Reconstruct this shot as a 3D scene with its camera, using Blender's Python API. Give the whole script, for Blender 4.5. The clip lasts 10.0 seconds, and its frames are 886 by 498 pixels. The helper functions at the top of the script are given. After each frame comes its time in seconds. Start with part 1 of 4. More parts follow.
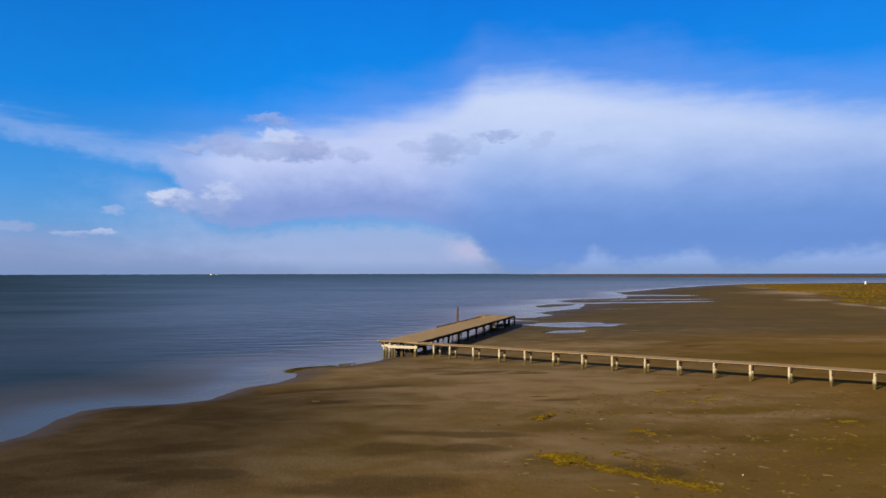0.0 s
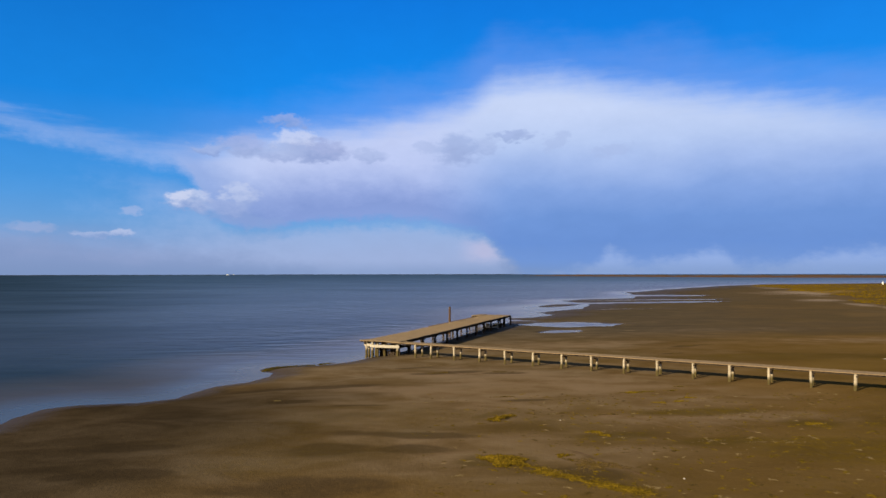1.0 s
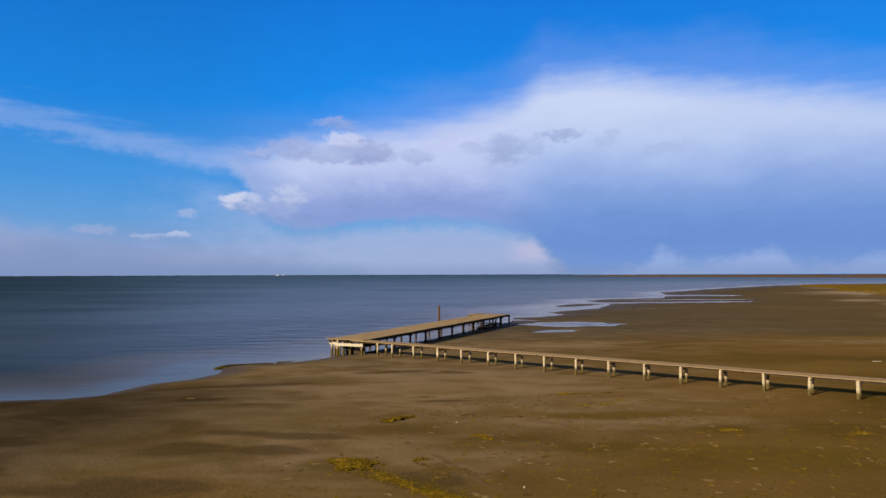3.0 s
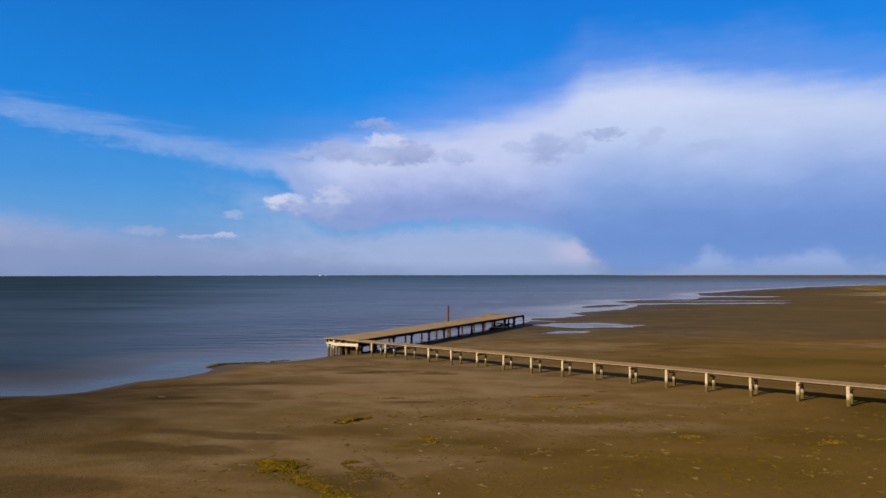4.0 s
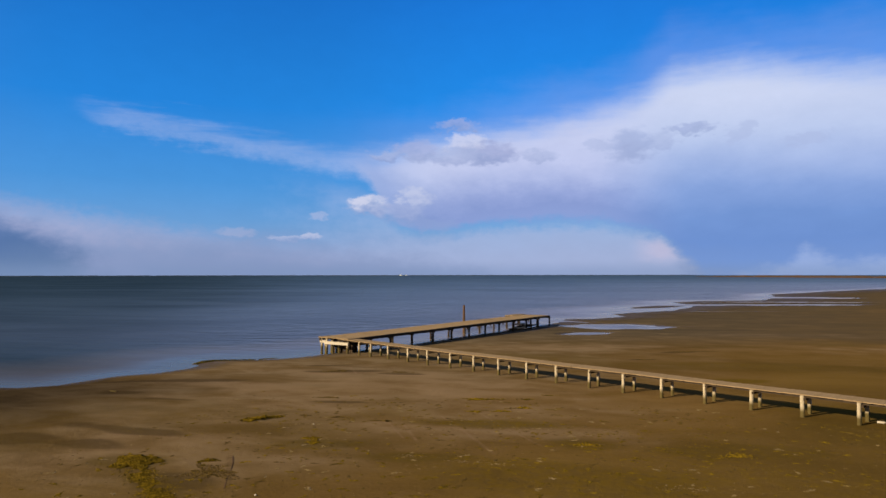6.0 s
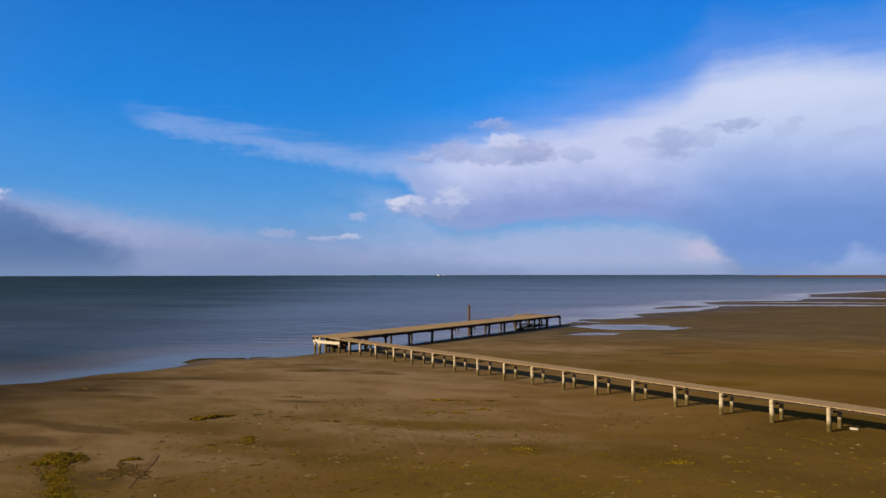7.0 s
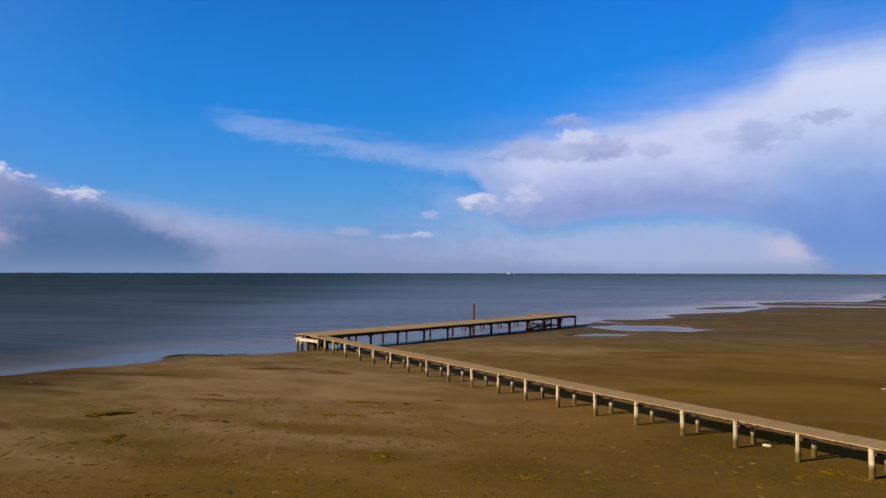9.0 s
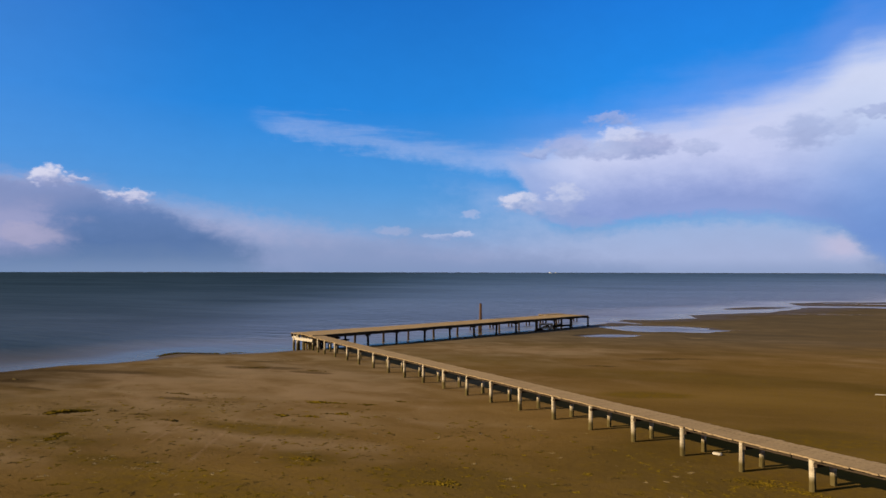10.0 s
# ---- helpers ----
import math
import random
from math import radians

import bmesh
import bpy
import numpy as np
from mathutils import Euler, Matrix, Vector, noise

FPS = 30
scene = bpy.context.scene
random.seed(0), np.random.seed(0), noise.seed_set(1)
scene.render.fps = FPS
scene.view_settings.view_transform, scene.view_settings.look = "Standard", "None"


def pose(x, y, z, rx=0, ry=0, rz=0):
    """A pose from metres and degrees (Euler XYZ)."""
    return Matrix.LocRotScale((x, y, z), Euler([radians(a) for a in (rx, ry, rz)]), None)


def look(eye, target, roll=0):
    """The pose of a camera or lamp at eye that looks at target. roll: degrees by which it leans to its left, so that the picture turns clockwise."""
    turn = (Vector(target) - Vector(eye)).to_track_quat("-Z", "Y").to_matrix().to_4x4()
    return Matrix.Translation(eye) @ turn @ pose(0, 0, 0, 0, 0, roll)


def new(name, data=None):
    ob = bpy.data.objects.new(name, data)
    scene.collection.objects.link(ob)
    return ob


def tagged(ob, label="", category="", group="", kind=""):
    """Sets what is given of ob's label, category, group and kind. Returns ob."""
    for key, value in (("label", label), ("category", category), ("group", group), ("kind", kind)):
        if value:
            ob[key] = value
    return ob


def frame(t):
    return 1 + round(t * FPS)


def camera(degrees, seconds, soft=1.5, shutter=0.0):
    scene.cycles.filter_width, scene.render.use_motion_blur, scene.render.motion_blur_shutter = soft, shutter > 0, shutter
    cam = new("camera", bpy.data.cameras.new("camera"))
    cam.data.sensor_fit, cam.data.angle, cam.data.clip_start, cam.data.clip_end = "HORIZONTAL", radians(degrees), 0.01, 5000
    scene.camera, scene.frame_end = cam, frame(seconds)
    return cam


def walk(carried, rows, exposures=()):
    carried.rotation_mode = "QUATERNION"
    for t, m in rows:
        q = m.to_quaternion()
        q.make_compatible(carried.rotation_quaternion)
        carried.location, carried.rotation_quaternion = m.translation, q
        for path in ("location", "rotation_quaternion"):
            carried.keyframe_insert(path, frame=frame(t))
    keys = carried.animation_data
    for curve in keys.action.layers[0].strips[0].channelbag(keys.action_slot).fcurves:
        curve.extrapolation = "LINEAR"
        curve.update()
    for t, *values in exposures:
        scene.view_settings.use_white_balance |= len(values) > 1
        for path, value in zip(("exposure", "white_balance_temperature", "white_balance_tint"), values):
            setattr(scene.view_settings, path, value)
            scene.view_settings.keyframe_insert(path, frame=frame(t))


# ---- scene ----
cam = camera(66.2, 10.0)
PATH = [
    (0, (-9.118, -4.826, 8.106), (-8.968, -2.832, 8.177), -0.1),
    (0.5, (-7.639, -4.579, 8.062), (-7.514, -2.585, 8.131), -0.05),
    (1, (-5.996, -4.315, 7.949), (-5.891, -2.319, 8.021), -0.1),
    (1.5, (-4.302, -3.983, 7.846), (-4.219, -1.986, 7.918), -0.1),
    (2, (-2.408, -3.699, 7.764), (-2.355, -1.701, 7.837), -0.2),
    (2.5, (-0.383, -3.379, 7.702), (-0.368, -1.381, 7.775), -0.2),
    (4, (5.801, -2.0, 7.552), (5.645, -0.007, 7.627), -0.1),
    (4.5, (7.875, -1.659, 7.542), (7.657, 0.328, 7.617), -0.1),
    (5, (9.945, -1.327, 7.534), (9.67, 0.653, 7.608), -0.2),
    (5.5, (11.98, -0.85, 7.533), (11.646, 1.12, 7.607), -0.1),
    (7, (17.924, 1.491, 7.389), (17.424, 3.426, 7.464), -0.1),
    (7.5, (19.872, 2.392, 7.424), (19.318, 4.312, 7.497), -0.0),
    (8, (21.866, 3.319, 7.443), (21.261, 5.223, 7.514), 0.0),
    (8.5, (23.778, 4.308, 7.433), (23.125, 6.197, 7.503), -0.0),
    (9, (25.572, 5.306, 7.411), (24.871, 7.177, 7.48), 0.1),
    (9.5, (27.427, 6.403, 7.413), (26.668, 8.252, 7.48), 0.1),
    (10, (29.244, 7.577, 7.4), (28.431, 9.403, 7.467), 0.1),
]
walk(cam, [(t, look(e, g, r)) for t, e, g, r in PATH], ((0, 1.29, 6470, 6.5), (4, 1.28, 6760, 8.2), (10, 1.31, 6960, 10)))


# ---- light ----
SUN_EL, SUN_AZ = 23.0, 230.0          # degrees above the horizon; clockwise from +y
sun = new("sun", bpy.data.lights.new("sun", "SUN"))
sun.data.energy, sun.data.angle, sun.data.color = 4.8, radians(0.53), (1.0, 0.85, 0.62)
to_sun = Vector((math.sin(radians(SUN_AZ)) * math.cos(radians(SUN_EL)), math.cos(radians(SUN_AZ)) * math.cos(radians(SUN_EL)), math.sin(radians(SUN_EL))))
sun.matrix_world = look(to_sun * 50, (0, 0, 0))


# ---- node helpers ----
def srgb(r, g, b):
    """Linear colour from 0..255 display values."""
    return tuple((c / 255 / 12.92 if c / 255 <= 0.04045 else ((c / 255 + 0.055) / 1.055) ** 2.4) for c in (r, g, b)) + (1.0,)


class Nodes:
    """Short names for building a node tree."""

    def __init__(self, tree):
        self.tree = tree
        tree.nodes.clear()

    def node(self, kind, **props):
        n = self.tree.nodes.new(kind)
        for k, v in props.items():
            setattr(n, k, v)
        return n

    def plug(self, socket, value):
        if isinstance(value, bpy.types.NodeSocket):
            self.tree.links.new(value, socket)
        elif value is not None:
            socket.default_value = value

    def math(self, op, a, b=None, c=None, clamp=False):
        n = self.node("ShaderNodeMath", operation=op, use_clamp=clamp)
        for s, v in zip(n.inputs, (a, b, c)):
            self.plug(s, v)
        return n.outputs[0]

    def add(self, a, b):
        return self.math("ADD", a, b)

    def sub(self, a, b):
        return self.math("SUBTRACT", a, b)

    def mul(self, a, b):
        return self.math("MULTIPLY", a, b)

    def smooth(self, x, lo, hi, out0=0.0, out1=1.0, kind="SMOOTHSTEP"):
        n = self.node("ShaderNodeMapRange", interpolation_type=kind)
        for s, v in zip(n.inputs, (x, lo, hi, out0, out1)):
            self.plug(s, v)
        return n.outputs[0]

    def mix(self, f, a, b, blend="MIX"):
        n = self.node("ShaderNodeMix", data_type="RGBA", blend_type=blend)
        self.plug(n.inputs[0], f), self.plug(n.inputs[6], a), self.plug(n.inputs[7], b)
        return n.outputs[2]

    def ramp(self, x, stops, kind="EASE"):
        n = self.node("ShaderNodeValToRGB")
        cr = n.color_ramp
        cr.interpolation = kind
        while len(cr.elements) < len(stops):
            cr.elements.new(0.5)
        for e, (p, col) in zip(cr.elements, stops):
            e.position = p
        for e, (p, col) in zip(cr.elements, stops):
            e.color = col if isinstance(col, tuple) else (col, col, col, 1)
        self.plug(n.inputs[0], x)
        return n.outputs[0]

    def vec(self, x, y, z=0.0):
        n = self.node("ShaderNodeCombineXYZ")
        for s, v in zip(n.inputs, (x, y, z)):
            self.plug(s, v)
        return n.outputs[0]

    def noise(self, v, scale, detail=4.0, rough=0.55, warp=0.0):
        n = self.node("ShaderNodeTexNoise")
        self.plug(n.inputs["Vector"], v)
        n.inputs["Scale"].default_value, n.inputs["Detail"].default_value = scale, detail
        n.inputs["Roughness"].default_value, n.inputs["Distortion"].default_value = rough, warp
        return n.outputs["Fac"]

    def stretch(self, v, s, rz=0.0):
        n = self.node("ShaderNodeMapping")
        self.plug(n.inputs["Vector"], v)
        n.inputs["Scale"].default_value, n.inputs["Rotation"].default_value = s, (0, 0, rz)
        return n.outputs[0]

    def bump(self, height, strength, distance, normal=None):
        n = self.node("ShaderNodeBump")
        self.plug(n.inputs["Height"], height), self.plug(n.inputs["Strength"], strength)
        n.inputs["Distance"].default_value = distance
        if normal is not None:
            self.plug(n.inputs["Normal"], normal)
        return n.outputs[0]


# ---- sky ----
def make_world():
    world = bpy.data.worlds.new("sky")
    scene.world = world
    world.use_nodes = True
    n = Nodes(world.node_tree)
    sky = n.node("ShaderNodeTexSky", sky_type="NISHITA", sun_disc=False, sun_elevation=radians(SUN_EL), sun_rotation=radians(SUN_AZ), altitude=0.0, air_density=1.2, dust_density=0.4, ozone_density=2.5)
    split = n.node("ShaderNodeSeparateXYZ")
    n.plug(split.inputs[0], n.node("ShaderNodeTexCoord").outputs["Generated"])
    x, y, z = split.outputs
    az = n.mul(n.math("ARCTAN2", x, y), 57.2958)
    el = n.mul(n.math("ARCSINE", z), 57.2958)
    # the clear sky: deep blue above, paler towards the horizon
    up = n.math("DIVIDE", el, 30.0, clamp=True)
    clear = n.ramp(up, [(0.0, srgb(128, 152, 196)), (0.05, srgb(122, 158, 212)), (0.13, srgb(104, 164, 228)), (0.25, srgb(60, 152, 236)), (0.45, srgb(0, 142, 246)), (0.72, srgb(0, 122, 229)), (1.0, srgb(0, 92, 190))], "LINEAR")
    # deeper blue well away from the sun's side of the sky
    deepest = n.mul(n.smooth(az, -4.0, -26.0), n.smooth(az, -62.0, -44.0, 0.35, 1.0))
    clear = n.mix(n.mul(deepest, n.smooth(el, 2.0, 12.0, 0.3, 0.5)), clear, n.ramp(up, [(0, srgb(116, 146, 196)), (0.2, srgb(76, 150, 221)), (0.45, srgb(20, 123, 213)), (0.8, srgb(0, 98, 186))], "LINEAR"))
    dull = n.smooth(az, -40.0, -62.0)
    clear = n.mix(n.mul(dull, 0.5), clear, n.ramp(up, [(0, srgb(120, 140, 186)), (0.3, srgb(80, 146, 226)), (1, srgb(52, 100, 186))], "LINEAR"))
    clear = n.mix(0.05, clear, n.mix(1.0, sky.outputs[0], (0.1, 0.1, 0.1, 1), "MULTIPLY"))
    # the sky towards the sun and overhead is paler
    sunward = n.smooth(n.math("ABSOLUTE", az), 75.0, 140.0)
    clear = n.mix(n.mul(sunward, 0.85), clear, n.ramp(n.math("DIVIDE", el, 90.0, clamp=True), [(0.0, srgb(196, 196, 200)), (0.35, srgb(168, 182, 206)), (1.0, srgb(122, 144, 178))], "LINEAR"))
    clear = n.mix(n.smooth(el, 30.0, 60.0), clear, srgb(122, 144, 178))
    # wandering coordinates give the clouds uneven edges
    p = n.vec(az, n.mul(el, 1.7))
    big = n.sub(n.noise(p, 0.11, 5.0), 0.5)
    mid = n.sub(n.noise(p, 0.42, 6.0, 0.6), 0.5)
    fine = n.sub(n.noise(p, 1.3, 5.0, 0.6), 0.5)
    wisps = n.sub(n.noise(n.stretch(p, (0.35, 1.6, 1), 0.12), 0.5, 6.0, 0.6), 0.5)
    a = n.smooth(az, -60.0, 60.0, kind="LINEAR")

    def edge(points):
        return n.sub(n.mul(n.ramp(a, [((q + 60) / 120, (h + 6) / 26) for q, h in points], "LINEAR"), 26.0), 6.0)

    # low haze with soft lumps
    low = n.smooth(n.add(el, n.mul(big, 3.0)), 4.6, 0.2)
    colour = n.mix(n.mul(low, 0.6), clear, srgb(150, 166, 212))
    # the great spreading cloud
    top = edge([(-42, 11.0), (-39.5, 13.2), (-37, 13.2), (-31, 12.3), (-24.6, 11.3), (-20, 10.8), (-16.4, 11.1), (-12.2, 11.9), (-8, 12.6), (-3.5, 13.3), (0.8, 14.2), (4.8, 15.2), (7.5, 17.0), (12.6, 17.3), (19, 16.1), (27.7, 14.6), (38, 12.4), (60, 10.0)])
    base = edge([(-45, 13.4), (-40, 12.0), (-37.9, 10.7), (-33.9, 10.4), (-30, 9.7), (-25.5, 8.8), (-21.7, 8.3), (-18.6, 7.8), (-17.2, 7.0), (-16.3, 5.4), (-14.8, 4.1), (-13, 3.6), (-11.7, 3.7), (-7.6, 4.3), (-2.3, 4.7), (2.7, 4.5), (6.6, 3.3), (8.5, 1.5), (10, 0.0), (60, 0.0)])
    torn = n.smooth(az, -16.0, -38.0, 0.0, 2.6)
    e1 = n.add(el, n.add(n.mul(mid, 1.3), n.mul(wisps, n.add(torn, 1.2))))
    e2 = n.add(el, n.add(n.add(n.mul(mid, 1.5), n.mul(fine, 0.9)), n.mul(wisps, n.add(torn, 0.6))))
    soft = n.smooth(az, -30.0, 25.0, 2.2, 2.8)
    m_top = n.smooth(e1, n.add(top, 0.4), n.sub(n.sub(top, 0.4), soft))
    m_base = n.smooth(e2, n.sub(base, n.smooth(az, -9.0, 6.0, 0.3, 1.0)), n.add(base, n.smooth(az, -20.0, -15.0, 1.9, 0.6)))
    anvil = n.mul(n.mul(m_top, m_base), n.smooth(az, 90.0, 60.0))
    shade = n.math("DIVIDE", n.add(el, n.add(n.mul(big, 2.6), n.mul(mid, 0.8))), 16.0, clamp=True)
    lit = n.ramp(shade, [(0.0, srgb(94, 143, 209)), (0.16, srgb(74, 132, 206)), (0.29, srgb(86, 139, 210)), (0.42, srgb(122, 161, 223)), (0.55, srgb(162, 188, 236)), (0.68, srgb(192, 211, 246)), (0.85, srgb(212, 225, 252))], "LINEAR")
    over = n.math("DIVIDE", n.add(n.sub(el, base), n.add(n.mul(big, 2.0), n.add(n.mul(mid, 1.6), n.mul(fine, 0.6)))), 8.0, clamp=True)
    west = n.ramp(over, [(0.0, srgb(128, 156, 216)), (0.13, srgb(124, 150, 210)), (0.27, srgb(144, 165, 220)), (0.43, srgb(178, 193, 237)), (0.6, srgb(198, 209, 246)), (0.9, srgb(208, 218, 250))], "LINEAR")
    west = n.mix(n.smooth(az, -13.0, -20.0), west, srgb(186, 200, 242))
    body = n.mix(n.smooth(az, 0.0, 9.0), west, lit)
    colour = n.mix(n.mul(anvil, n.mul(n.smooth(az, -44.0, -34.0, 0.3, 0.66), n.smooth(az, -22.0, -10.0, 1.0, 1.47))), colour, body)
    # thin veil above it
    veil = n.mul(n.smooth(n.add(el, n.add(n.mul(big, 5.0), n.mul(wisps, 1.2))), n.add(top, 3.6), n.sub(top, 0.5)), n.mul(m_base, n.smooth(az, -26.0, -4.0)))
    colour = n.mix(n.mul(veil, 0.22), colour, srgb(176, 186, 246))
    # brighter air under the arch
    arch = n.mul(n.mul(n.smooth(n.add(az, n.mul(mid, 12.0)), -27.0, -9.0), n.smooth(n.add(az, n.add(n.mul(mid, 4.0), n.mul(fine, 2.0))), 9.5, 7.0)), n.smooth(n.add(el, n.add(n.mul(mid, 1.8), n.mul(fine, 0.9))), n.add(base, 0.1), n.sub(base, 1.4)))
    colour = n.mix(n.mul(arch, 0.62), colour, srgb(172, 188, 230))
    glow = n.mul(n.smooth(n.math("ABSOLUTE", n.sub(az, 7.0)), 3.2, 0.6), n.smooth(n.math("ABSOLUTE", n.sub(n.add(el, n.mul(fine, 0.8)), 2.0)), 1.5, 0.2))
    colour = n.mix(n.mul(n.mul(glow, arch), 0.5), colour, srgb(206, 198, 228))

    def bank(points, width, tone, amount, rough=1.0):
        """A cumulus bank that rises from the horizon to an uneven top edge."""
        nonlocal colour
        t = edge(points)
        e = n.add(el, n.mul(n.add(n.mul(mid, 1.6), n.mul(fine, 0.9)), rough))
        m = n.smooth(e, n.add(t, n.mul(width, 0.3)), n.sub(t, width))
        colour = n.mix(n.mul(m, amount), colour, tone)
        return e, t, m

    # billowing coordinates for the small heaped clouds
    b1 = n.sub(n.noise(p, 0.55, 3.0, 0.5), 0.5)
    b2 = n.sub(n.noise(n.vec(n.add(az, 40.0), n.mul(el, 1.7)), 0.55, 3.0, 0.5), 0.5)
    c1 = n.sub(n.noise(p, 1.5, 2.5, 0.5), 0.5)
    c2 = n.sub(n.noise(n.vec(n.add(az, 90.0), n.mul(el, 1.7)), 1.5, 2.5, 0.5), 0.5)
    qx = n.add(az, n.add(n.mul(b1, 3.4), n.mul(c1, 1.6)))
    qy = n.add(el, n.add(n.mul(b2, 1.8), n.mul(c2, 0.9)))

    # low heads before the rain at the right
    bank([(10, -3.0), (12, 0.2), (15.5, 1.0), (16.8, 2.3), (18.6, 1.2), (22, 1.5), (25, 2.5), (26.5, 1.0), (30, 1.2), (33, 1.9), (38, 2.1), (45, 1.5), (60, 1)], 1.2, srgb(166, 188, 236), 0.62, 1.2)
    # the dark bank at the left
    rim = [(-60, 7.0), (-57, 7.0), (-55.2, 7.3), (-53.6, 7.4), (-52.3, 6.9), (-50.2, 6.0), (-46.6, 5.5), (-44.7, 4.8), (-41.7, 3.8), (-40, 3.1), (-38, 2.0), (-35, 0.6), (-31, -3.0)]
    outer = [(-60, 7.4), (-53, 7.4), (-49, 6.3), (-46, 6.0), (-41, 5.3), (-37.3, 4.7), (-32.7, 3.9), (-28, 3.3), (-22, 2.5), (-15, 2.0), (-8, 1.0), (-4, -2)]
    inner = n.ramp(n.math("DIVIDE", n.add(el, n.mul(mid, 1.5)), 8.0, clamp=True), [(0, srgb(108, 136, 180)), (0.3, srgb(80, 115, 170)), (0.55, srgb(88, 123, 181)), (0.78, srgb(128, 147, 199)), (1, srgb(180, 184, 220))], "LINEAR")
    inner = n.mix(n.mul(n.smooth(n.add(az, n.mul(mid, 7.0)), -51.5, -56.0), n.mul(n.smooth(n.add(el, n.mul(mid, 2.0)), 0.5, 2.5), n.smooth(n.add(el, n.mul(mid, 2.0)), 6.6, 3.6))), inner, srgb(150, 158, 204))
    inner = n.mix(n.smooth(n.add(az, n.mul(mid, 6.0)), -42.0, -35.0), inner, srgb(152, 166, 212))
    bank(outer, 2.0, n.mix(n.smooth(n.add(el, n.mul(big, 5.0)), 0.8, 4.5), srgb(132, 152, 198), srgb(176, 179, 217)), n.smooth(mid, -0.25, 0.2, 0.5, 0.8), 1.2)
    bank([(q, h - 0.1) for q, h in rim], n.smooth(az, -50.0, -40.0, 0.8, 2.4), inner, 0.92, 1.0)

    def puff(q, h, w, t, tone, amount, under=None, qx=qx, qy=qy):
        """A small cumulus: a heap w by t degrees with a broken outline, shaded towards its base."""
        nonlocal colour
        dx = n.math("DIVIDE", n.sub(qx, q), w)
        dy = n.math("DIVIDE", n.sub(qy, h), t)
        r = n.math("SQRT", n.add(n.mul(dx, dx), n.mul(dy, dy)))
        if under is not None:
            tone = n.mix(n.smooth(n.add(dy, n.mul(c1, 1.5)), -0.9, 0.5), under, tone)
        colour = n.mix(n.mul(n.smooth(r, 1.15, 0.5), amount), colour, tone)

    dark, pale = srgb(146, 164, 213), srgb(168, 184, 229)
    grey = srgb(136, 155, 208)
    puff(-54.4, 7.0, 1.1, 0.75, srgb(214, 218, 246), 0.95, srgb(150, 164, 214))
    puff(-52.6, 6.9, 0.8, 0.45, srgb(200, 206, 240), 0.8, srgb(140, 156, 208))
    puff(-48.9, 5.75, 1.7, 0.6, srgb(206, 210, 240), 0.9, srgb(130, 150, 204))
    puff(-55.5, 2.7, 2.6, 0.9, srgb(178, 174, 206), 0.4)
    puff(-17.4, 5.8, 2.1, 1.0, srgb(200, 208, 240), 0.8, srgb(146, 166, 217))
    puff(-18.2, 6.1, 0.8, 0.6, srgb(214, 219, 246), 0.6)
    puff(-13.6, 6.3, 1.3, 1.1, srgb(202, 211, 242), 0.6, srgb(158, 176, 224))
    puff(-15.4, 5.2, 2.6, 0.9, srgb(164, 180, 226), 0.6, srgb(140, 163, 215))
    puff(-12.6, 4.3, 3.0, 0.7, srgb(140, 164, 218), 0.6)
    gx, gy = n.add(az, n.add(n.mul(b1, 1.0), n.mul(c1, 1.1))), n.add(el, n.add(n.mul(b2, 0.5), n.mul(c2, 0.7)))
    puff(-21.6, 4.85, 0.75, 0.42, srgb(172, 188, 232), 0.6, None, gx, gy)
    puff(-22.2, 3.1, 0.9, 0.36, srgb(196, 204, 238), 0.7, srgb(150, 170, 218), gx, gy)
    puff(-24.2, 2.95, 1.9, 0.34, srgb(182, 193, 232), 0.6, srgb(142, 164, 214), gx, gy)
    puff(-28.2, 3.4, 1.6, 0.4, srgb(176, 182, 220), 0.4, None, gx, gy)
    puff(-10.0, 12.4, 2.1, 0.6, srgb(166, 178, 226), 0.6, dark)
    puff(-9.4, 10.9, 1.9, 0.9, srgb(208, 215, 246), 0.75, pale)
    puff(-7.2, 10.1, 2.6, 1.0, srgb(160, 172, 220), 0.75, grey)
    puff(-10.5, 9.8, 3.4, 0.8, pale, 0.55, grey)
    puff(-13.6, 10.4, 2.2, 0.9, srgb(170, 180, 226), 0.6, dark)
    puff(-16.0, 9.8, 1.5, 0.6, pale, 0.65, grey)
    puff(-3.0, 9.8, 1.8, 0.7, pale, 0.5, dark)
    puff(4.3, 10.5, 2.0, 1.4, srgb(156, 175, 224), 0.62, dark)
    puff(1.6, 10.5, 1.4, 0.7, pale, 0.45)
    puff(6.8, 10.6, 1.3, 0.8, pale, 0.45, dark)
    puff(9.0, 11.5, 2.0, 0.6, srgb(156, 173, 223), 0.6, dark)
    puff(12.6, 10.9, 1.1, 0.9, pale, 0.4)
    puff(17.0, 10.0, 1.8, 0.6, pale, 0.35)
    # grey-green murk along the sea's rim
    colour = n.mix(n.smooth(el, 1.3, 0.0, 0.0, 0.5), colour, srgb(122, 148, 194))
    # a little unevenness everywhere
    colour = n.mix(1.0, colour, n.vec(*[n.add(1.0, n.mul(n.add(mid, n.mul(big, 0.6)), 0.09))] * 3), "MULTIPLY")
    # below the horizon
    colour = n.mix(n.smooth(el, -0.2, -1.0), colour, srgb(70, 84, 100))
    back = n.node("ShaderNodeBackground")
    n.plug(back.inputs["Color"], colour)
    back.inputs["Strength"].default_value = 0.4
    n.plug(n.node("ShaderNodeOutputWorld").inputs["Surface"], back.outputs[0])


make_world()


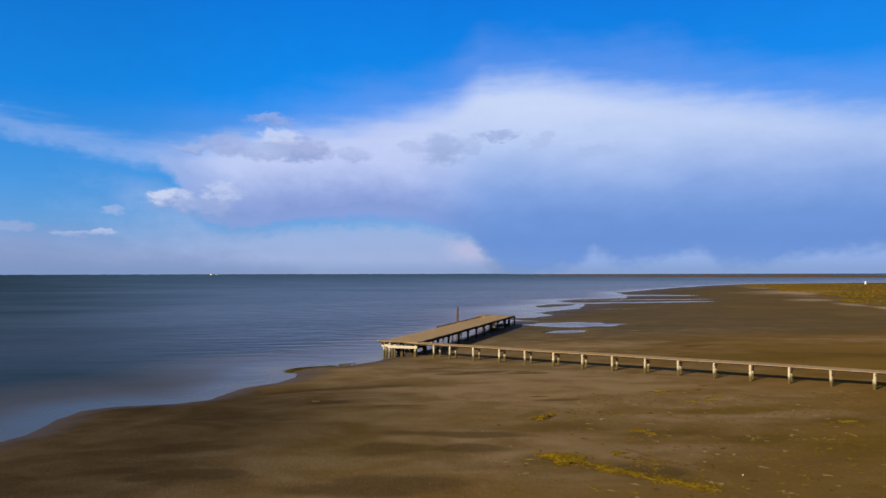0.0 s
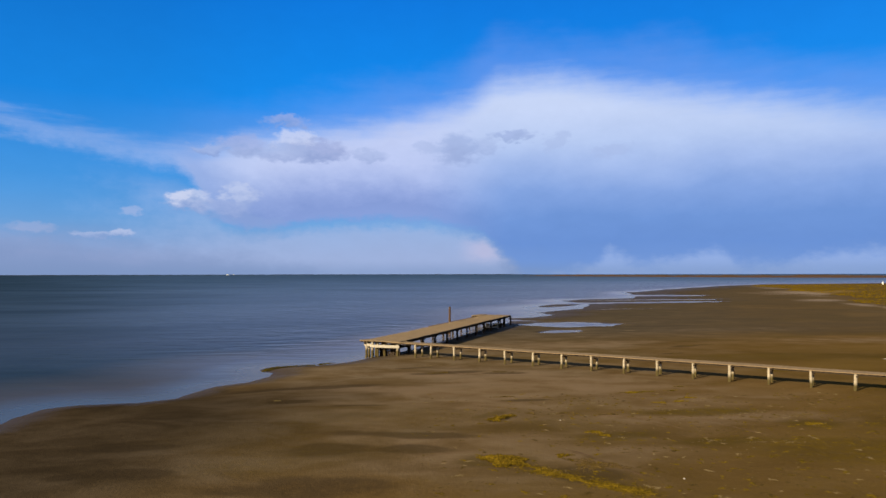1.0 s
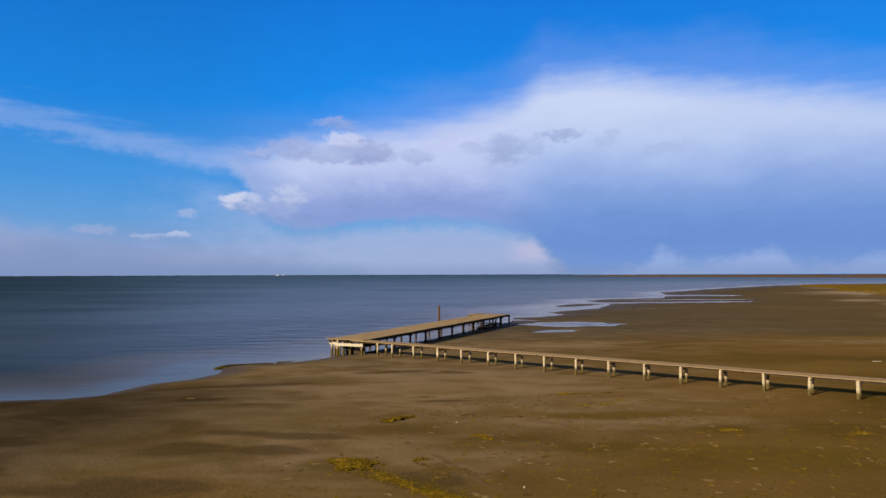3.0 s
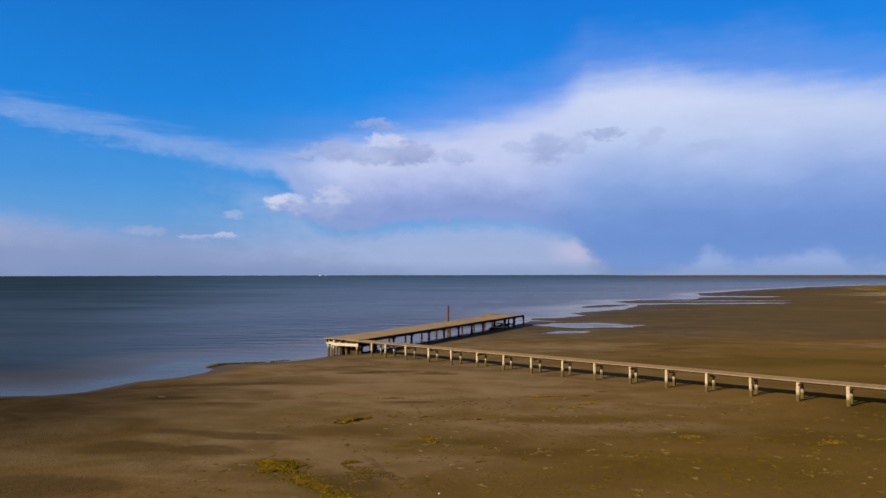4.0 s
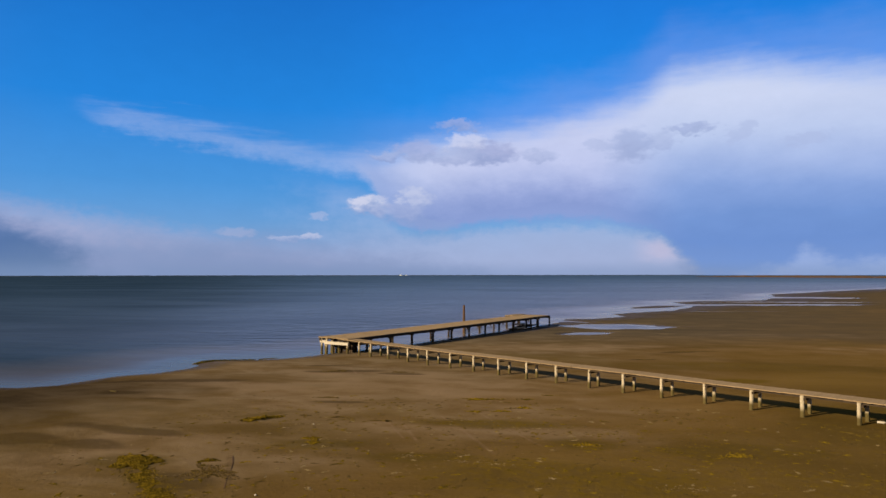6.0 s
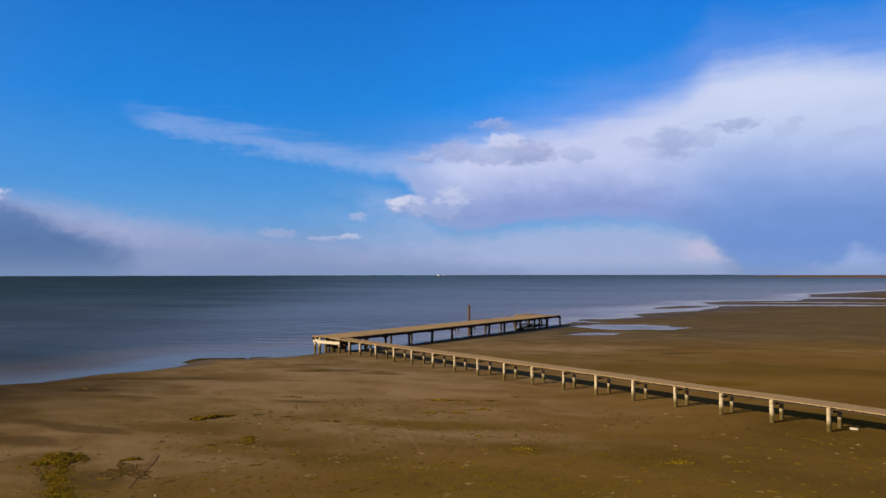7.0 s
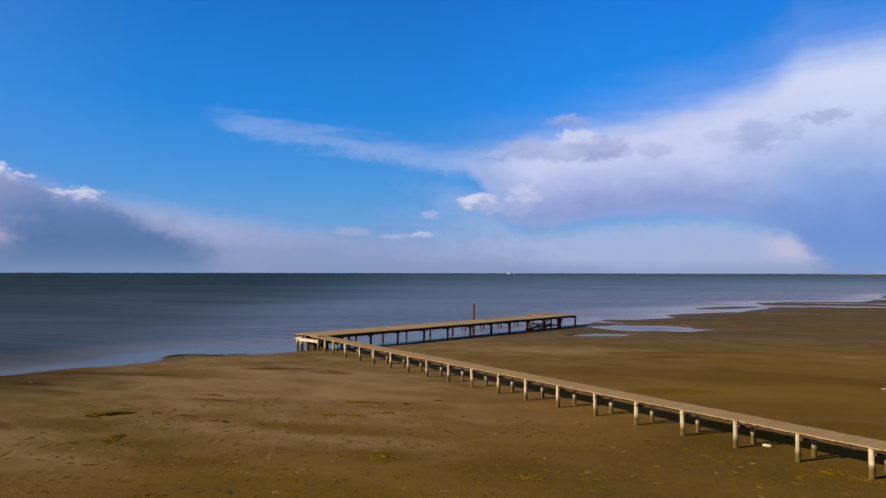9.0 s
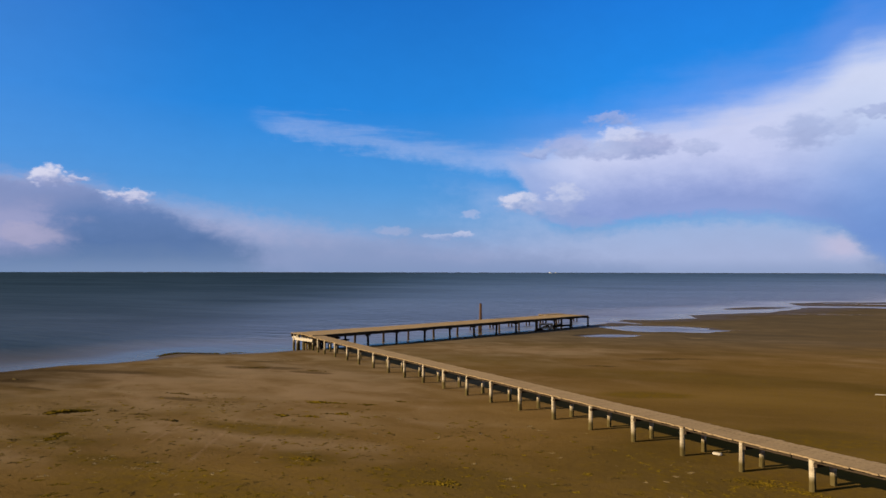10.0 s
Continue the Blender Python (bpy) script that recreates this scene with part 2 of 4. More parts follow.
# ---- materials ----
def material(name):
    m = bpy.data.materials.new(name)
    m.use_nodes = True
    n = Nodes(m.node_tree)
    shader = n.node("ShaderNodeBsdfPrincipled")
    n.plug(n.node("ShaderNodeOutputMaterial").inputs["Surface"], shader.outputs[0])
    return m, n, shader.inputs


def place(n):
    return n.node("ShaderNodeNewGeometry").outputs["Position"]


def make_sand():
    m, n, s = material("sand")
    p = place(n)
    split = n.node("ShaderNodeSeparateXYZ")
    n.plug(split.inputs[0], p)
    flat = n.stretch(p, (1, 1, 0))
    broad = n.noise(n.stretch(flat, (0.7, 1.3, 1), 0.5), 0.06, 5.0, 0.6, 0.6)
    mid = n.noise(n.stretch(flat, (0.75, 1.15, 1), 0.35), 0.30, 7.0, 0.62, 0.5)
    grain = n.noise(flat, 6.0, 5.0, 0.7)
    speck = n.noise(flat, 2.2, 4.0, 0.75)
    c = n.ramp(broad, [(0.3, (0.0575, 0.0327, 0.0083, 1)), (0.5, (0.0845, 0.0487, 0.0133, 1)), (0.7, (0.1115, 0.0663, 0.0208, 1))])
    c = n.mix(n.mul(n.smooth(mid, 0.46, 0.72), 0.5), c, (0.1115, 0.0672, 0.0237, 1))
    c = n.mix(n.mul(n.smooth(mid, 0.46, 0.26), 0.36), c, (0.0415, 0.0232, 0.0065, 1))
    c = n.mix(n.mul(n.smooth(grain, 0.45, 0.75), 0.3), c, (0.1305, 0.0799, 0.0315, 1))
    c = n.mix(n.mul(n.smooth(speck, 0.62, 0.74), 0.5), c, (0.0342, 0.0200, 0.0059, 1))
    # grey silt over the flats near the water
    silt = n.mul(n.node("ShaderNodeAttribute", attribute_name="silt").outputs["Fac"], n.smooth(n.add(n.mul(broad, 0.5), n.mul(mid, 0.5)), 0.34, 0.6, 0.45, 1.0))
    c = n.mix(n.mul(silt, 0.75), c, n.ramp(mid, [(0.3, (0.058, 0.042, 0.022, 1)), (0.7, (0.118, 0.088, 0.052, 1))]))
    dried = n.node("ShaderNodeAttribute", attribute_name="dried").outputs["Fac"]
    c = n.mix(n.mul(n.mul(dried, n.smooth(mid, 0.25, 0.6, 0.3, 1.0)), 0.72), c, (0.140, 0.094, 0.049, 1))
    mud = n.node("ShaderNodeAttribute", attribute_name="mud").outputs["Fac"]
    mud = n.mul(n.smooth(mud, 0.1, 0.75), n.smooth(n.add(n.mul(mid, 0.6), n.mul(speck, 0.4)), 0.28, 0.5))
    c = n.mix(n.mul(mud, 0.7), c, (0.0340, 0.0220, 0.0098, 1))
    # old drag marks
    for (ax, ay), (bx, by), w in (((7.2, 33.4), (10.7, 26.6), 0.11), ((5.5, 31.8), (7.3, 27.8), 0.10), ((5.0, 31.4), (6.6, 28.2), 0.08), ((9.0, 34.4), (12.4, 28.2), 0.09), ((0.6, 24.4), (2.9, 20.1), 0.16), ((-3.4, 50.2), (-1.6, 46.4), 0.14)):
        dx, dy = bx - ax, by - ay
        q = math.hypot(dx, dy)
        along = n.add(n.mul(split.outputs[0], dx / q), n.add(n.mul(split.outputs[1], dy / q), -(ax * dx + ay * dy) / q))
        off = n.math("ABSOLUTE", n.add(n.add(n.mul(split.outputs[0], -dy / q), n.mul(split.outputs[1], dx / q)), n.add((ax * dy - ay * dx) / q, n.mul(n.sub(mid, 0.5), 0.3))))
        line = n.mul(n.mul(n.smooth(off, w, w * 0.4), n.smooth(along, -0.3, 0.5)), n.smooth(along, q + 0.3, q - 0.5))
        c = n.mix(n.mul(line, n.smooth(speck, 0.35, 0.62, 0.05, 0.42)), c, (0.1439, 0.0919, 0.0543, 1) if w < 0.15 else (0.0324, 0.0192, 0.0099, 1))
    # algae film and rooted stubble; the mask also carries painted vignette darkening
    algae_vignette = n.node("ShaderNodeAttribute", attribute_name="algae_vignette").outputs["Fac"]
    film = n.mul(algae_vignette, n.smooth(n.add(n.mul(broad, 0.5), n.mul(speck, 0.6)), 0.5, 0.68))
    c = n.mix(n.mul(algae_vignette, 0.66), c, (0.044, 0.0292, 0.0062, 1))
    c = n.mix(n.mul(film, 0.5), c, (0.0900, 0.0540, 0.0030, 1))
    # marsh grass ground farther along the shore
    turf = n.node("ShaderNodeAttribute", attribute_name="turf").outputs["Fac"]
    green = n.ramp(n.noise(n.stretch(flat, (1, 1.4, 1)), 0.06, 5.0, 0.65), [(0.32, (0.050, 0.033, 0.0032, 1)), (0.5, (0.100, 0.056, 0.0042, 1)), (0.68, (0.140, 0.074, 0.0069, 1))])
    c = n.mix(turf, c, green)
    pale = n.node("ShaderNodeAttribute", attribute_name="shell").outputs["Fac"]
    c = n.mix(n.mul(pale, n.smooth(speck, 0.40, 0.6, 0.35, 1.0)), c, (0.36, 0.27, 0.185, 1))
    # damp on the low flats, wet at the water's edge
    damp = n.smooth(n.add(split.outputs[2], n.mul(n.sub(broad, 0.5), 0.15)), 0.30, 0.12)
    c = n.mix(n.mul(damp, 0.55), c, (0.0500, 0.0390, 0.0225, 1))
    flats = n.node("ShaderNodeAttribute", attribute_name="flats").outputs["Fac"]
    c = n.mix(n.mul(flats, n.smooth(mid, 0.3, 0.68, 0.75, 0.3)), c, (0.0440, 0.0350, 0.0225, 1))
    # the near sand turns much darker towards the west
    west_dark = n.node("ShaderNodeAttribute", attribute_name="west_dark").outputs["Fac"]
    c = n.mix(n.mul(west_dark, n.smooth(mid, 0.25, 0.65, 0.95, 0.75)), c, (0.0175, 0.0125, 0.0068, 1))
    rim = n.node("ShaderNodeAttribute", attribute_name="rim").outputs["Fac"]
    wet = n.math("MAXIMUM", n.smooth(n.add(rim, n.mul(n.sub(mid, 0.5), 0.9)), 0.15, 0.95, 0.0, 0.85), n.smooth(n.add(split.outputs[2], n.mul(n.sub(mid, 0.5), 0.12)), 0.14, 0.02))
    c = n.mix(n.mul(wet, 0.75), c, (0.0300, 0.0205, 0.0128, 1))
    c = n.mix(1.0, c, (1.0, 1.0, 1.08, 1), "MULTIPLY")
    n.plug(s["Base Color"], c)
    n.plug(s["Roughness"], n.smooth(wet, 0, 1, 0.95, 0.7))
    n.plug(s["Specular IOR Level"], n.smooth(wet, 0.2, 1, 0.0, 0.10))
    h = n.add(n.mul(grain, 0.4), n.add(n.mul(speck, 0.6), n.mul(mid, 1.2)))
    n.plug(s["Normal"], n.bump(h, 0.7, 0.06))
    return m


def make_water():
    m, n, s = material("water")
    p = n.stretch(place(n), (1, 1, 0))
    shallow = n.node("ShaderNodeAttribute", attribute_name="shallow").outputs["Fac"]
    streak = n.noise(n.stretch(p, (0.35, 1.0, 1), 0.2), 0.022, 5.0, 0.62, 0.8)
    shoal = n.node("ShaderNodeAttribute", attribute_name="shoal").outputs["Fac"]
    swell = n.noise(n.stretch(p, (0.5, 1.5, 1), 0.25), 0.30, 3.5, 0.55, 0.3)
    ripple = n.noise(n.stretch(p, (0.7, 1.3, 1), -0.2), 2.3, 4.0, 0.6)
    h = n.add(n.mul(swell, 1.0), n.mul(ripple, 0.05))
    calm = n.smooth(shallow, 0.1, 1.0, 1.0, 0.10)
    lean = n.node("ShaderNodeVectorMath", operation="NORMALIZE")
    n.plug(lean.inputs[0], n.vec(n.mul(calm, 0.02), n.mul(calm, -0.13), 1.0))
    wave = n.bump(h, n.mul(calm, n.smooth(streak, 0.3, 0.7, 0.4, 0.7)), 0.6, lean.outputs[0])
    deep = n.mix(n.smooth(streak, 0.35, 0.65), (0.0046, 0.0115, 0.0180, 1), (0.0090, 0.0172, 0.0250, 1))
    # painted vignette: darker body colour and weaker gloss towards the west
    west = n.node("ShaderNodeAttribute", attribute_name="west_vignette").outputs["Fac"]
    deep = n.mix(n.mul(west, 0.6), deep, (0.0026, 0.0080, 0.0125, 1))
    n.plug(s["Base Color"], n.mix(shallow, deep, n.mix(west, (0.088, 0.073, 0.060, 1), (0.046, 0.039, 0.035, 1))))
    s["Roughness"].default_value, s["Specular IOR Level"].default_value = 0.6, 0.0
    n.plug(s["Normal"], wave)
    body = s["Base Color"].node
    # a wind-ruffled surface never mirrors all of the low sky: the gloss is bounded
    gloss = n.node("ShaderNodeBsdfGlossy")
    n.plug(gloss.inputs["Roughness"], n.smooth(shallow, 0.3, 1.0, 0.42, 0.26))
    n.plug(gloss.inputs["Normal"], wave)
    n.plug(gloss.inputs["Color"], n.mix(n.smooth(shallow, 0.3, 1.0), n.mix(shoal, (0.70, 0.93, 1.0, 1), (1.0, 0.93, 0.93, 1)), (0.95, 0.84, 0.70, 1)))
    fres = n.node("ShaderNodeFresnel")
    fres.inputs["IOR"].default_value = 1.33
    n.plug(fres.inputs["Normal"], wave)
    chop = n.noise(n.stretch(p, (0.10, 0.9, 1), 0.15), 0.45, 6.0, 0.7, 0.4)
    fleck = n.noise(n.stretch(p, (0.35, 1.2, 1), 0.15), 1.1, 4.0, 0.7)
    bound = n.add(n.smooth(n.add(shallow, n.mul(n.sub(streak, 0.5), 0.4)), 0.3, 1.0, 0.125, 0.27), n.mul(shoal, 0.44))
    bound = n.add(bound, n.smooth(shallow, 0.6, 1.0, 0.0, 0.55))
    bound = n.mul(bound, n.smooth(streak, 0.3, 0.68, 0.78, 1.18))
    bound = n.mul(bound, n.add(0.72, n.mul(n.add(chop, n.mul(n.sub(fleck, 0.5), 0.35)), 0.56)))
    bound = n.mul(bound, n.smooth(west, 0.0, 1.0, 1.0, 0.38))
    bound = n.math("MINIMUM", bound, 0.7)
    both = n.node("ShaderNodeMixShader")
    n.plug(both.inputs[0], n.math("MINIMUM", fres.outputs[0], bound))
    n.plug(both.inputs[1], body.outputs[0]), n.plug(both.inputs[2], gloss.outputs[0])
    out = [q for q in n.tree.nodes if q.type == "OUTPUT_MATERIAL"][0]
    n.plug(out.inputs["Surface"], both.outputs[0])
    return m


def make_wood(name, dark, mean, light, stain=0.5, base=None):
    m, n, s = material(name)
    tex = n.node("ShaderNodeTexCoord").outputs["Object"]
    w = place(n)
    rnd = n.node("ShaderNodeObjectInfo").outputs["Random"]
    isl = n.node("ShaderNodeNewGeometry").outputs["Random Per Island"]
    grain = n.noise(n.stretch(tex, (3.0, 3.0, 14.0)), 2.2, 5.0, 0.65, 0.8)
    blot = n.noise(w, 0.9, 5.0, 0.65)
    c = n.ramp(n.add(n.mul(grain, 0.6), n.mul(blot, 0.4)), [(0.32, dark), (0.5, mean), (0.68, light)])
    v = n.smooth(n.math("FRACT", n.add(rnd, isl)), 0, 1, 0.95, 1.05, "LINEAR")
    c = n.mix(1.0, c, n.vec(v, v, v), "MULTIPLY")
    c = n.mix(n.mul(n.smooth(blot, 0.52, 0.7), stain), c, dark)
    if base is not None:
        # weed and tide marks on the lowest part
        split = n.node("ShaderNodeSeparateXYZ")
        n.plug(split.inputs[0], w)
        c = n.mix(n.smooth(n.add(split.outputs[2], n.mul(n.sub(blot, 0.5), 0.4)), 0.95, 0.62), c, base)
    n.plug(s["Base Color"], c)
    s["Roughness"].default_value, s["Specular IOR Level"].default_value = 0.92, 0.01
    n.plug(s["Normal"], n.bump(n.add(grain, n.mul(blot, 0.5)), 0.6, 0.012))
    return m


def make_plain(name, a, b, scale=3.0, rough=0.6):
    m, n, s = material(name)
    n.plug(s["Base Color"], n.mix(n.smooth(n.noise(n.node("ShaderNodeTexCoord").outputs["Object"], scale, 5.0, 0.6), 0.3, 0.7), a, b))
    s["Roughness"].default_value, s["Specular IOR Level"].default_value = rough, 0.05
    return m


def make_weed(name, dark, light):
    m, n, s = material(name)
    isl = n.node("ShaderNodeNewGeometry").outputs["Random Per Island"]
    blot = n.noise(place(n), 1.6, 3.0)
    tuft = n.noise(place(n), 7.0, 3.0, 0.6)
    n.plug(s["Base Color"], n.mix(n.add(n.mul(isl, 0.34), n.add(n.smooth(blot, 0.35, 0.65, 0.0, 0.33), n.smooth(tuft, 0.35, 0.65, 0.0, 0.33))), dark, light))
    s["Roughness"].default_value, s["Specular IOR Level"].default_value = 0.9, 0.02
    return m


SAND = make_sand()
WATER = make_water()
DECK = make_wood("weathered_boards", (0.112, 0.075, 0.039, 1), (0.174, 0.120, 0.066, 1), (0.234, 0.167, 0.097, 1), 0.4)
POST = make_wood("grey_posts", (0.130, 0.100, 0.064, 1), (0.275, 0.225, 0.155, 1), (0.400, 0.340, 0.250, 1), 0.65, (0.060, 0.045, 0.017, 1))
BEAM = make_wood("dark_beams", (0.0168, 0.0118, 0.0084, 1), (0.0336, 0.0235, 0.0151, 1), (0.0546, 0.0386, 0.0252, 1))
PALE = make_wood("bleached_beams", (0.19, 0.158, 0.114, 1), (0.275, 0.238, 0.186, 1), (0.355, 0.315, 0.255, 1), 0.2)
POLE = make_wood("brown_pole", (0.034, 0.0195, 0.0118, 1), (0.062, 0.036, 0.0215, 1), (0.098, 0.060, 0.036, 1))
WHITE = make_plain("white_paint", (0.4200, 0.3948, 0.3444, 1), (0.5712, 0.5544, 0.5040, 1))
WEED = make_weed("seaweed", (0.020, 0.0125, 0.002, 1), (0.116, 0.073, 0.005, 1))
DRY = make_weed("dead_weed", (0.028, 0.017, 0.0048, 1), (0.076, 0.048, 0.012, 1))
WRACK = make_weed("wet_wrack", (0.012, 0.009, 0.003, 1), (0.046, 0.034, 0.004, 1))
MARSH = make_weed("marsh_growth", (0.052, 0.028, 0.014, 1), (0.090, 0.050, 0.022, 1))
# far coast with the bluish haze of distance put into its colour
HAZE = make_plain("far_coast_hazed", (0.0210, 0.0294, 0.0420, 1), (0.0336, 0.0420, 0.0546, 1), 0.01, 1.0)
SHELL = make_plain("shells", (0.090, 0.062, 0.022, 1), (0.135, 0.094, 0.040, 1))


# ---- mesh helpers ----
def thing(name, label, category, at=(0, 0, 0), rz=0.0, group=""):
    ob = new(name)
    ob.matrix_world = Matrix.Translation(at) @ Matrix.Rotation(rz, 4, "Z")
    return tagged(ob, label, category, group)


def mesh_of(name, bm, mat, smooth=False):
    me = bpy.data.meshes.new(name)
    bm.to_mesh(me)
    bm.free()
    me.materials.append(mat)
    if smooth:
        me.shade_smooth()
    return me


def part(name, bm, mat, parent, label="", smooth=False):
    ob = new(name, mesh_of(name, bm, mat, smooth))
    ob.parent = parent
    return tagged(ob, label)


def box(bm, lo, hi, jitter=0.0, bevel=0.0):
    c = [(a + b) / 2 for a, b in zip(lo, hi)]
    d = [b - a for a, b in zip(lo, hi)]
    vs = bmesh.ops.create_cube(bm, size=1.0, matrix=Matrix.Translation(c) @ Matrix.Diagonal((*d, 1)))["verts"]
    if bevel:
        bmesh.ops.bevel(bm, geom=list({e for v in vs for e in v.link_edges}), offset=bevel, segments=1, affect="EDGES")
    if jitter:
        for v in bm.verts:
            v.co += Vector([random.uniform(-jitter, jitter) for _ in range(3)])
    return bm


def log_mesh(name, mat, r0, r1, height, sides=10, rings=6, seed=0, lean=0.0):
    """A worn round timber: uneven section, slight bend, chamfered head."""
    rng = random.Random(seed)
    bm = bmesh.new()
    loops = []
    bend = (rng.uniform(-lean, lean), rng.uniform(-lean, lean))
    shape = [rng.uniform(0.9, 1.1) for _ in range(sides)]
    for i in range(rings + 1):
        f = i / rings
        r = r0 + (r1 - r0) * f
        if i == rings:
            r *= 0.82
        loop = []
        for k in range(sides):
            a = 2 * math.pi * k / sides
            rr = r * shape[k] * rng.uniform(0.95, 1.05)
            loop.append(bm.verts.new((rr * math.cos(a) + bend[0] * f * f, rr * math.sin(a) + bend[1] * f * f, height * (f if i < rings else 1.0))))
        loops.append(loop)
    for v in loops[-2]:
        v.co.z = height * 0.975
    for i in range(rings):
        for k in range(sides):
            bm.faces.new((loops[i][k], loops[i][(k + 1) % sides], loops[i + 1][(k + 1) % sides], loops[i + 1][k]))
    bm.faces.new(loops[-1])
    bm.faces.new(loops[0][::-1])
    return mesh_of(name, bm, mat)


def child(name, me, parent, m, label=""):
    ob = new(name, me)
    ob.parent = parent
    ob.matrix_basis = m
    return tagged(ob, label)


# ---- the shape of the shore ----
SHORE = [(-900, -1500), (-260, -420), (-90, -90), (-45, 2), (-31.5, 20), (-28.4, 28.2), (-27.3, 31.2), (-27.6, 34.8), (-27.3, 37.2), (-26.0, 38.3), (-22.6, 38.9), (-20.8, 40.2), (-20.3, 42.2), (-19.6, 44.6), (-17.5, 46.7), (-16.5, 49.4), (-16.7, 51.2), (-18.1, 52.8), (-17.7, 54.2), (-15.8, 54.8), (-13.6, 55.3), (-12.2, 56.4), (-10.5, 58.2), (-9.4, 60.5),
         (-6.8, 64.5), (-3.4, 70.5), (-0.2, 78.5), (3.2, 86.5), (6.2, 93.5), (9.4, 102.0), (10.6, 108), (11.8, 116.2), (16.5, 117), (22, 124.5), (19.3, 132), (26.4, 139.5),
         (32, 147), (36, 158), (41, 170), (39, 190), (47.5, 199), (65, 207), (74, 228), (84.7, 268), (108, 303), (133, 335), (184, 404), (241, 459), (420, 520), (900, 640), (2400, 800), (5200, 950)]
POOLS = [(18.9, 100.0, 6.2, 4.9, 0.10), (26.0, 100.6, 4.6, 0.8, 0.10), (14.9, 87.3, 3.4, 2.0, 0.55), (24.0, 87.0, 1.0, 0.3, 0.0), (12.4, 109.4, 5.6, 1.1, -0.6), (43, 143.5, 9, 1.2, 0.14), (57, 176, 24, 4.0, 0.2), (68, 194, 20, 3.2, 0.12), (84, 231, 14, 7.0, -0.1)]
BARS = [(32, 163, 11.0, 3.2, 0.95)]
MUD = [(-6.6, 27.3, 3.8, 0.55, -0.13), (-9.3, 24.7, 2.2, 1.0, 0.1), (-6.2, 24.6, 1.8, 0.6, 0.0), (-9.6, 19.4, 3.4, 1.0, 0.0), (-17.4, 25.4, 2.0, 0.6, 0.1), (-18.3, 21.2, 0.7, 0.4, 0.2), (-12.8, 36.0, 1.5, 0.6, 0.2), (-9.1, 34.4, 1.8, 0.3, 0.05), (-19.6, 40.6, 2.4, 1.3, 0.5), (-15.5, 40.5, 2.8, 0.6, 0.3), (-11.0, 41.5, 4.0, 0.6, 0.2), (-2.8, 47.8, 2.4, 0.7, 0.3), (1.4, 47.4, 1.5, 0.45, 0.0),
       (23.4, 65.8, 2.6, 0.6, 0.4), (19.3, 59.3, 1.5, 0.4, 0.3), (1.0, 35.8, 1.4, 0.3, 0.1), (-16, 21.5, 1.6, 0.6, 0.0), (0.8, 20.6, 1.8, 0.9, -0.6), (-5.4, 50.8, 2.0, 0.35, 0.2), (10.2, 107.0, 3.4, 1.0, -0.3), (30, 94, 7, 1.2, 0.1), (18, 92.5, 6, 1.0, 0.1), (13, 91, 4, 1.0, 0.2)]
DRIED = [(-2.5, 32.0, 6.0, 3.4, 0.1), (-1.0, 24.0, 4.5, 2.6, 0.0), (9.0, 30.6, 8.0, 1.3, 0.05), (4.0, 43.0, 9.0, 4.5, -0.5), (-4.0, 39.0, 7.0, 1.8, -0.1), (12.0, 68.0, 9.0, 2.5, 0.3), (38.0, 88.0, 9.0, 2.5, 0.1), (52.0, 70.0, 12.0, 3.0, 0.0)]
SHELLS = [(156, 264, 26, 11, 0.55), (112, 184, 10, 4.5, 0.9), (105, 158, 10, 2.2, 1.3), (100.5, 139, 7, 1.6, 1.2), (132, 240, 9, 3, 0.3)]
FILM = [(-2.3, 22.6, 1.4, 0.9, 0.0), (-0.8, 21.0, 1.6, 0.5, -0.8), (-1.6, 31.6, 1.6, 0.5, 0.75), (9.5, 32.0, 3.5, 0.8, 0.1), (8.0, 25.4, 2.6, 0.7, 0.1), (24.0, 48.2, 2.4, 0.9, 0.3), (29.8, 32.6, 2.6, 1.6, -0.4), (1.0, 19.6, 2.4, 0.5, -0.75), (14.2, 28.8, 1.6, 0.9, 0.0), (3.4, 26.6, 2.0, 0.8, 0.2), (20.5, 29.0, 3.5, 1.4, 0.2), (31, 40, 5, 2.0, 0.5)]


TABLES = {}


def fbm(x, y, seed, octaves=4):
    """Smooth value noise on arrays, about -1 to 1."""
    if seed not in TABLES:
        TABLES[seed] = np.random.RandomState(seed).rand(256, 256) * 2 - 1
    table = TABLES[seed]
    total, amp = np.zeros_like(x), 1.0
    for o in range(octaves):
        u, v = x * 2 ** o + 17.3 * o, y * 2 ** o + 9.1 * o
        i, j = np.floor(u).astype(int), np.floor(v).astype(int)
        f, g = u - i, v - j
        f, g = f * f * (3 - 2 * f), g * g * (3 - 2 * g)
        t = lambda a, b: table[(i + a) % 256, (j + b) % 256]
        total += amp * ((t(0, 0) * (1 - f) + t(1, 0) * f) * (1 - g) + (t(0, 1) * (1 - f) + t(1, 1) * f) * g)
        amp *= 0.5
    return total / 1.6


def shore_distance(x, y):
    """Metres from the water's edge, positive on land."""
    best, side = np.full(x.shape, 1e9), np.zeros(x.shape)
    for (ax, ay), (bx, by) in zip(SHORE, SHORE[1:]):
        dx, dy = bx - ax, by - ay
        t = np.clip(((x - ax) * dx + (y - ay) * dy) / (dx * dx + dy * dy), 0, 1)
        d = np.hypot(x - ax - t * dx, y - ay - t * dy)
        s = np.sign((x - ax) * dy - (y - ay) * dx)
        near = d < best - 1e-6
        side = np.where(near, s, side)
        best = np.minimum(best, d)
    return best * side


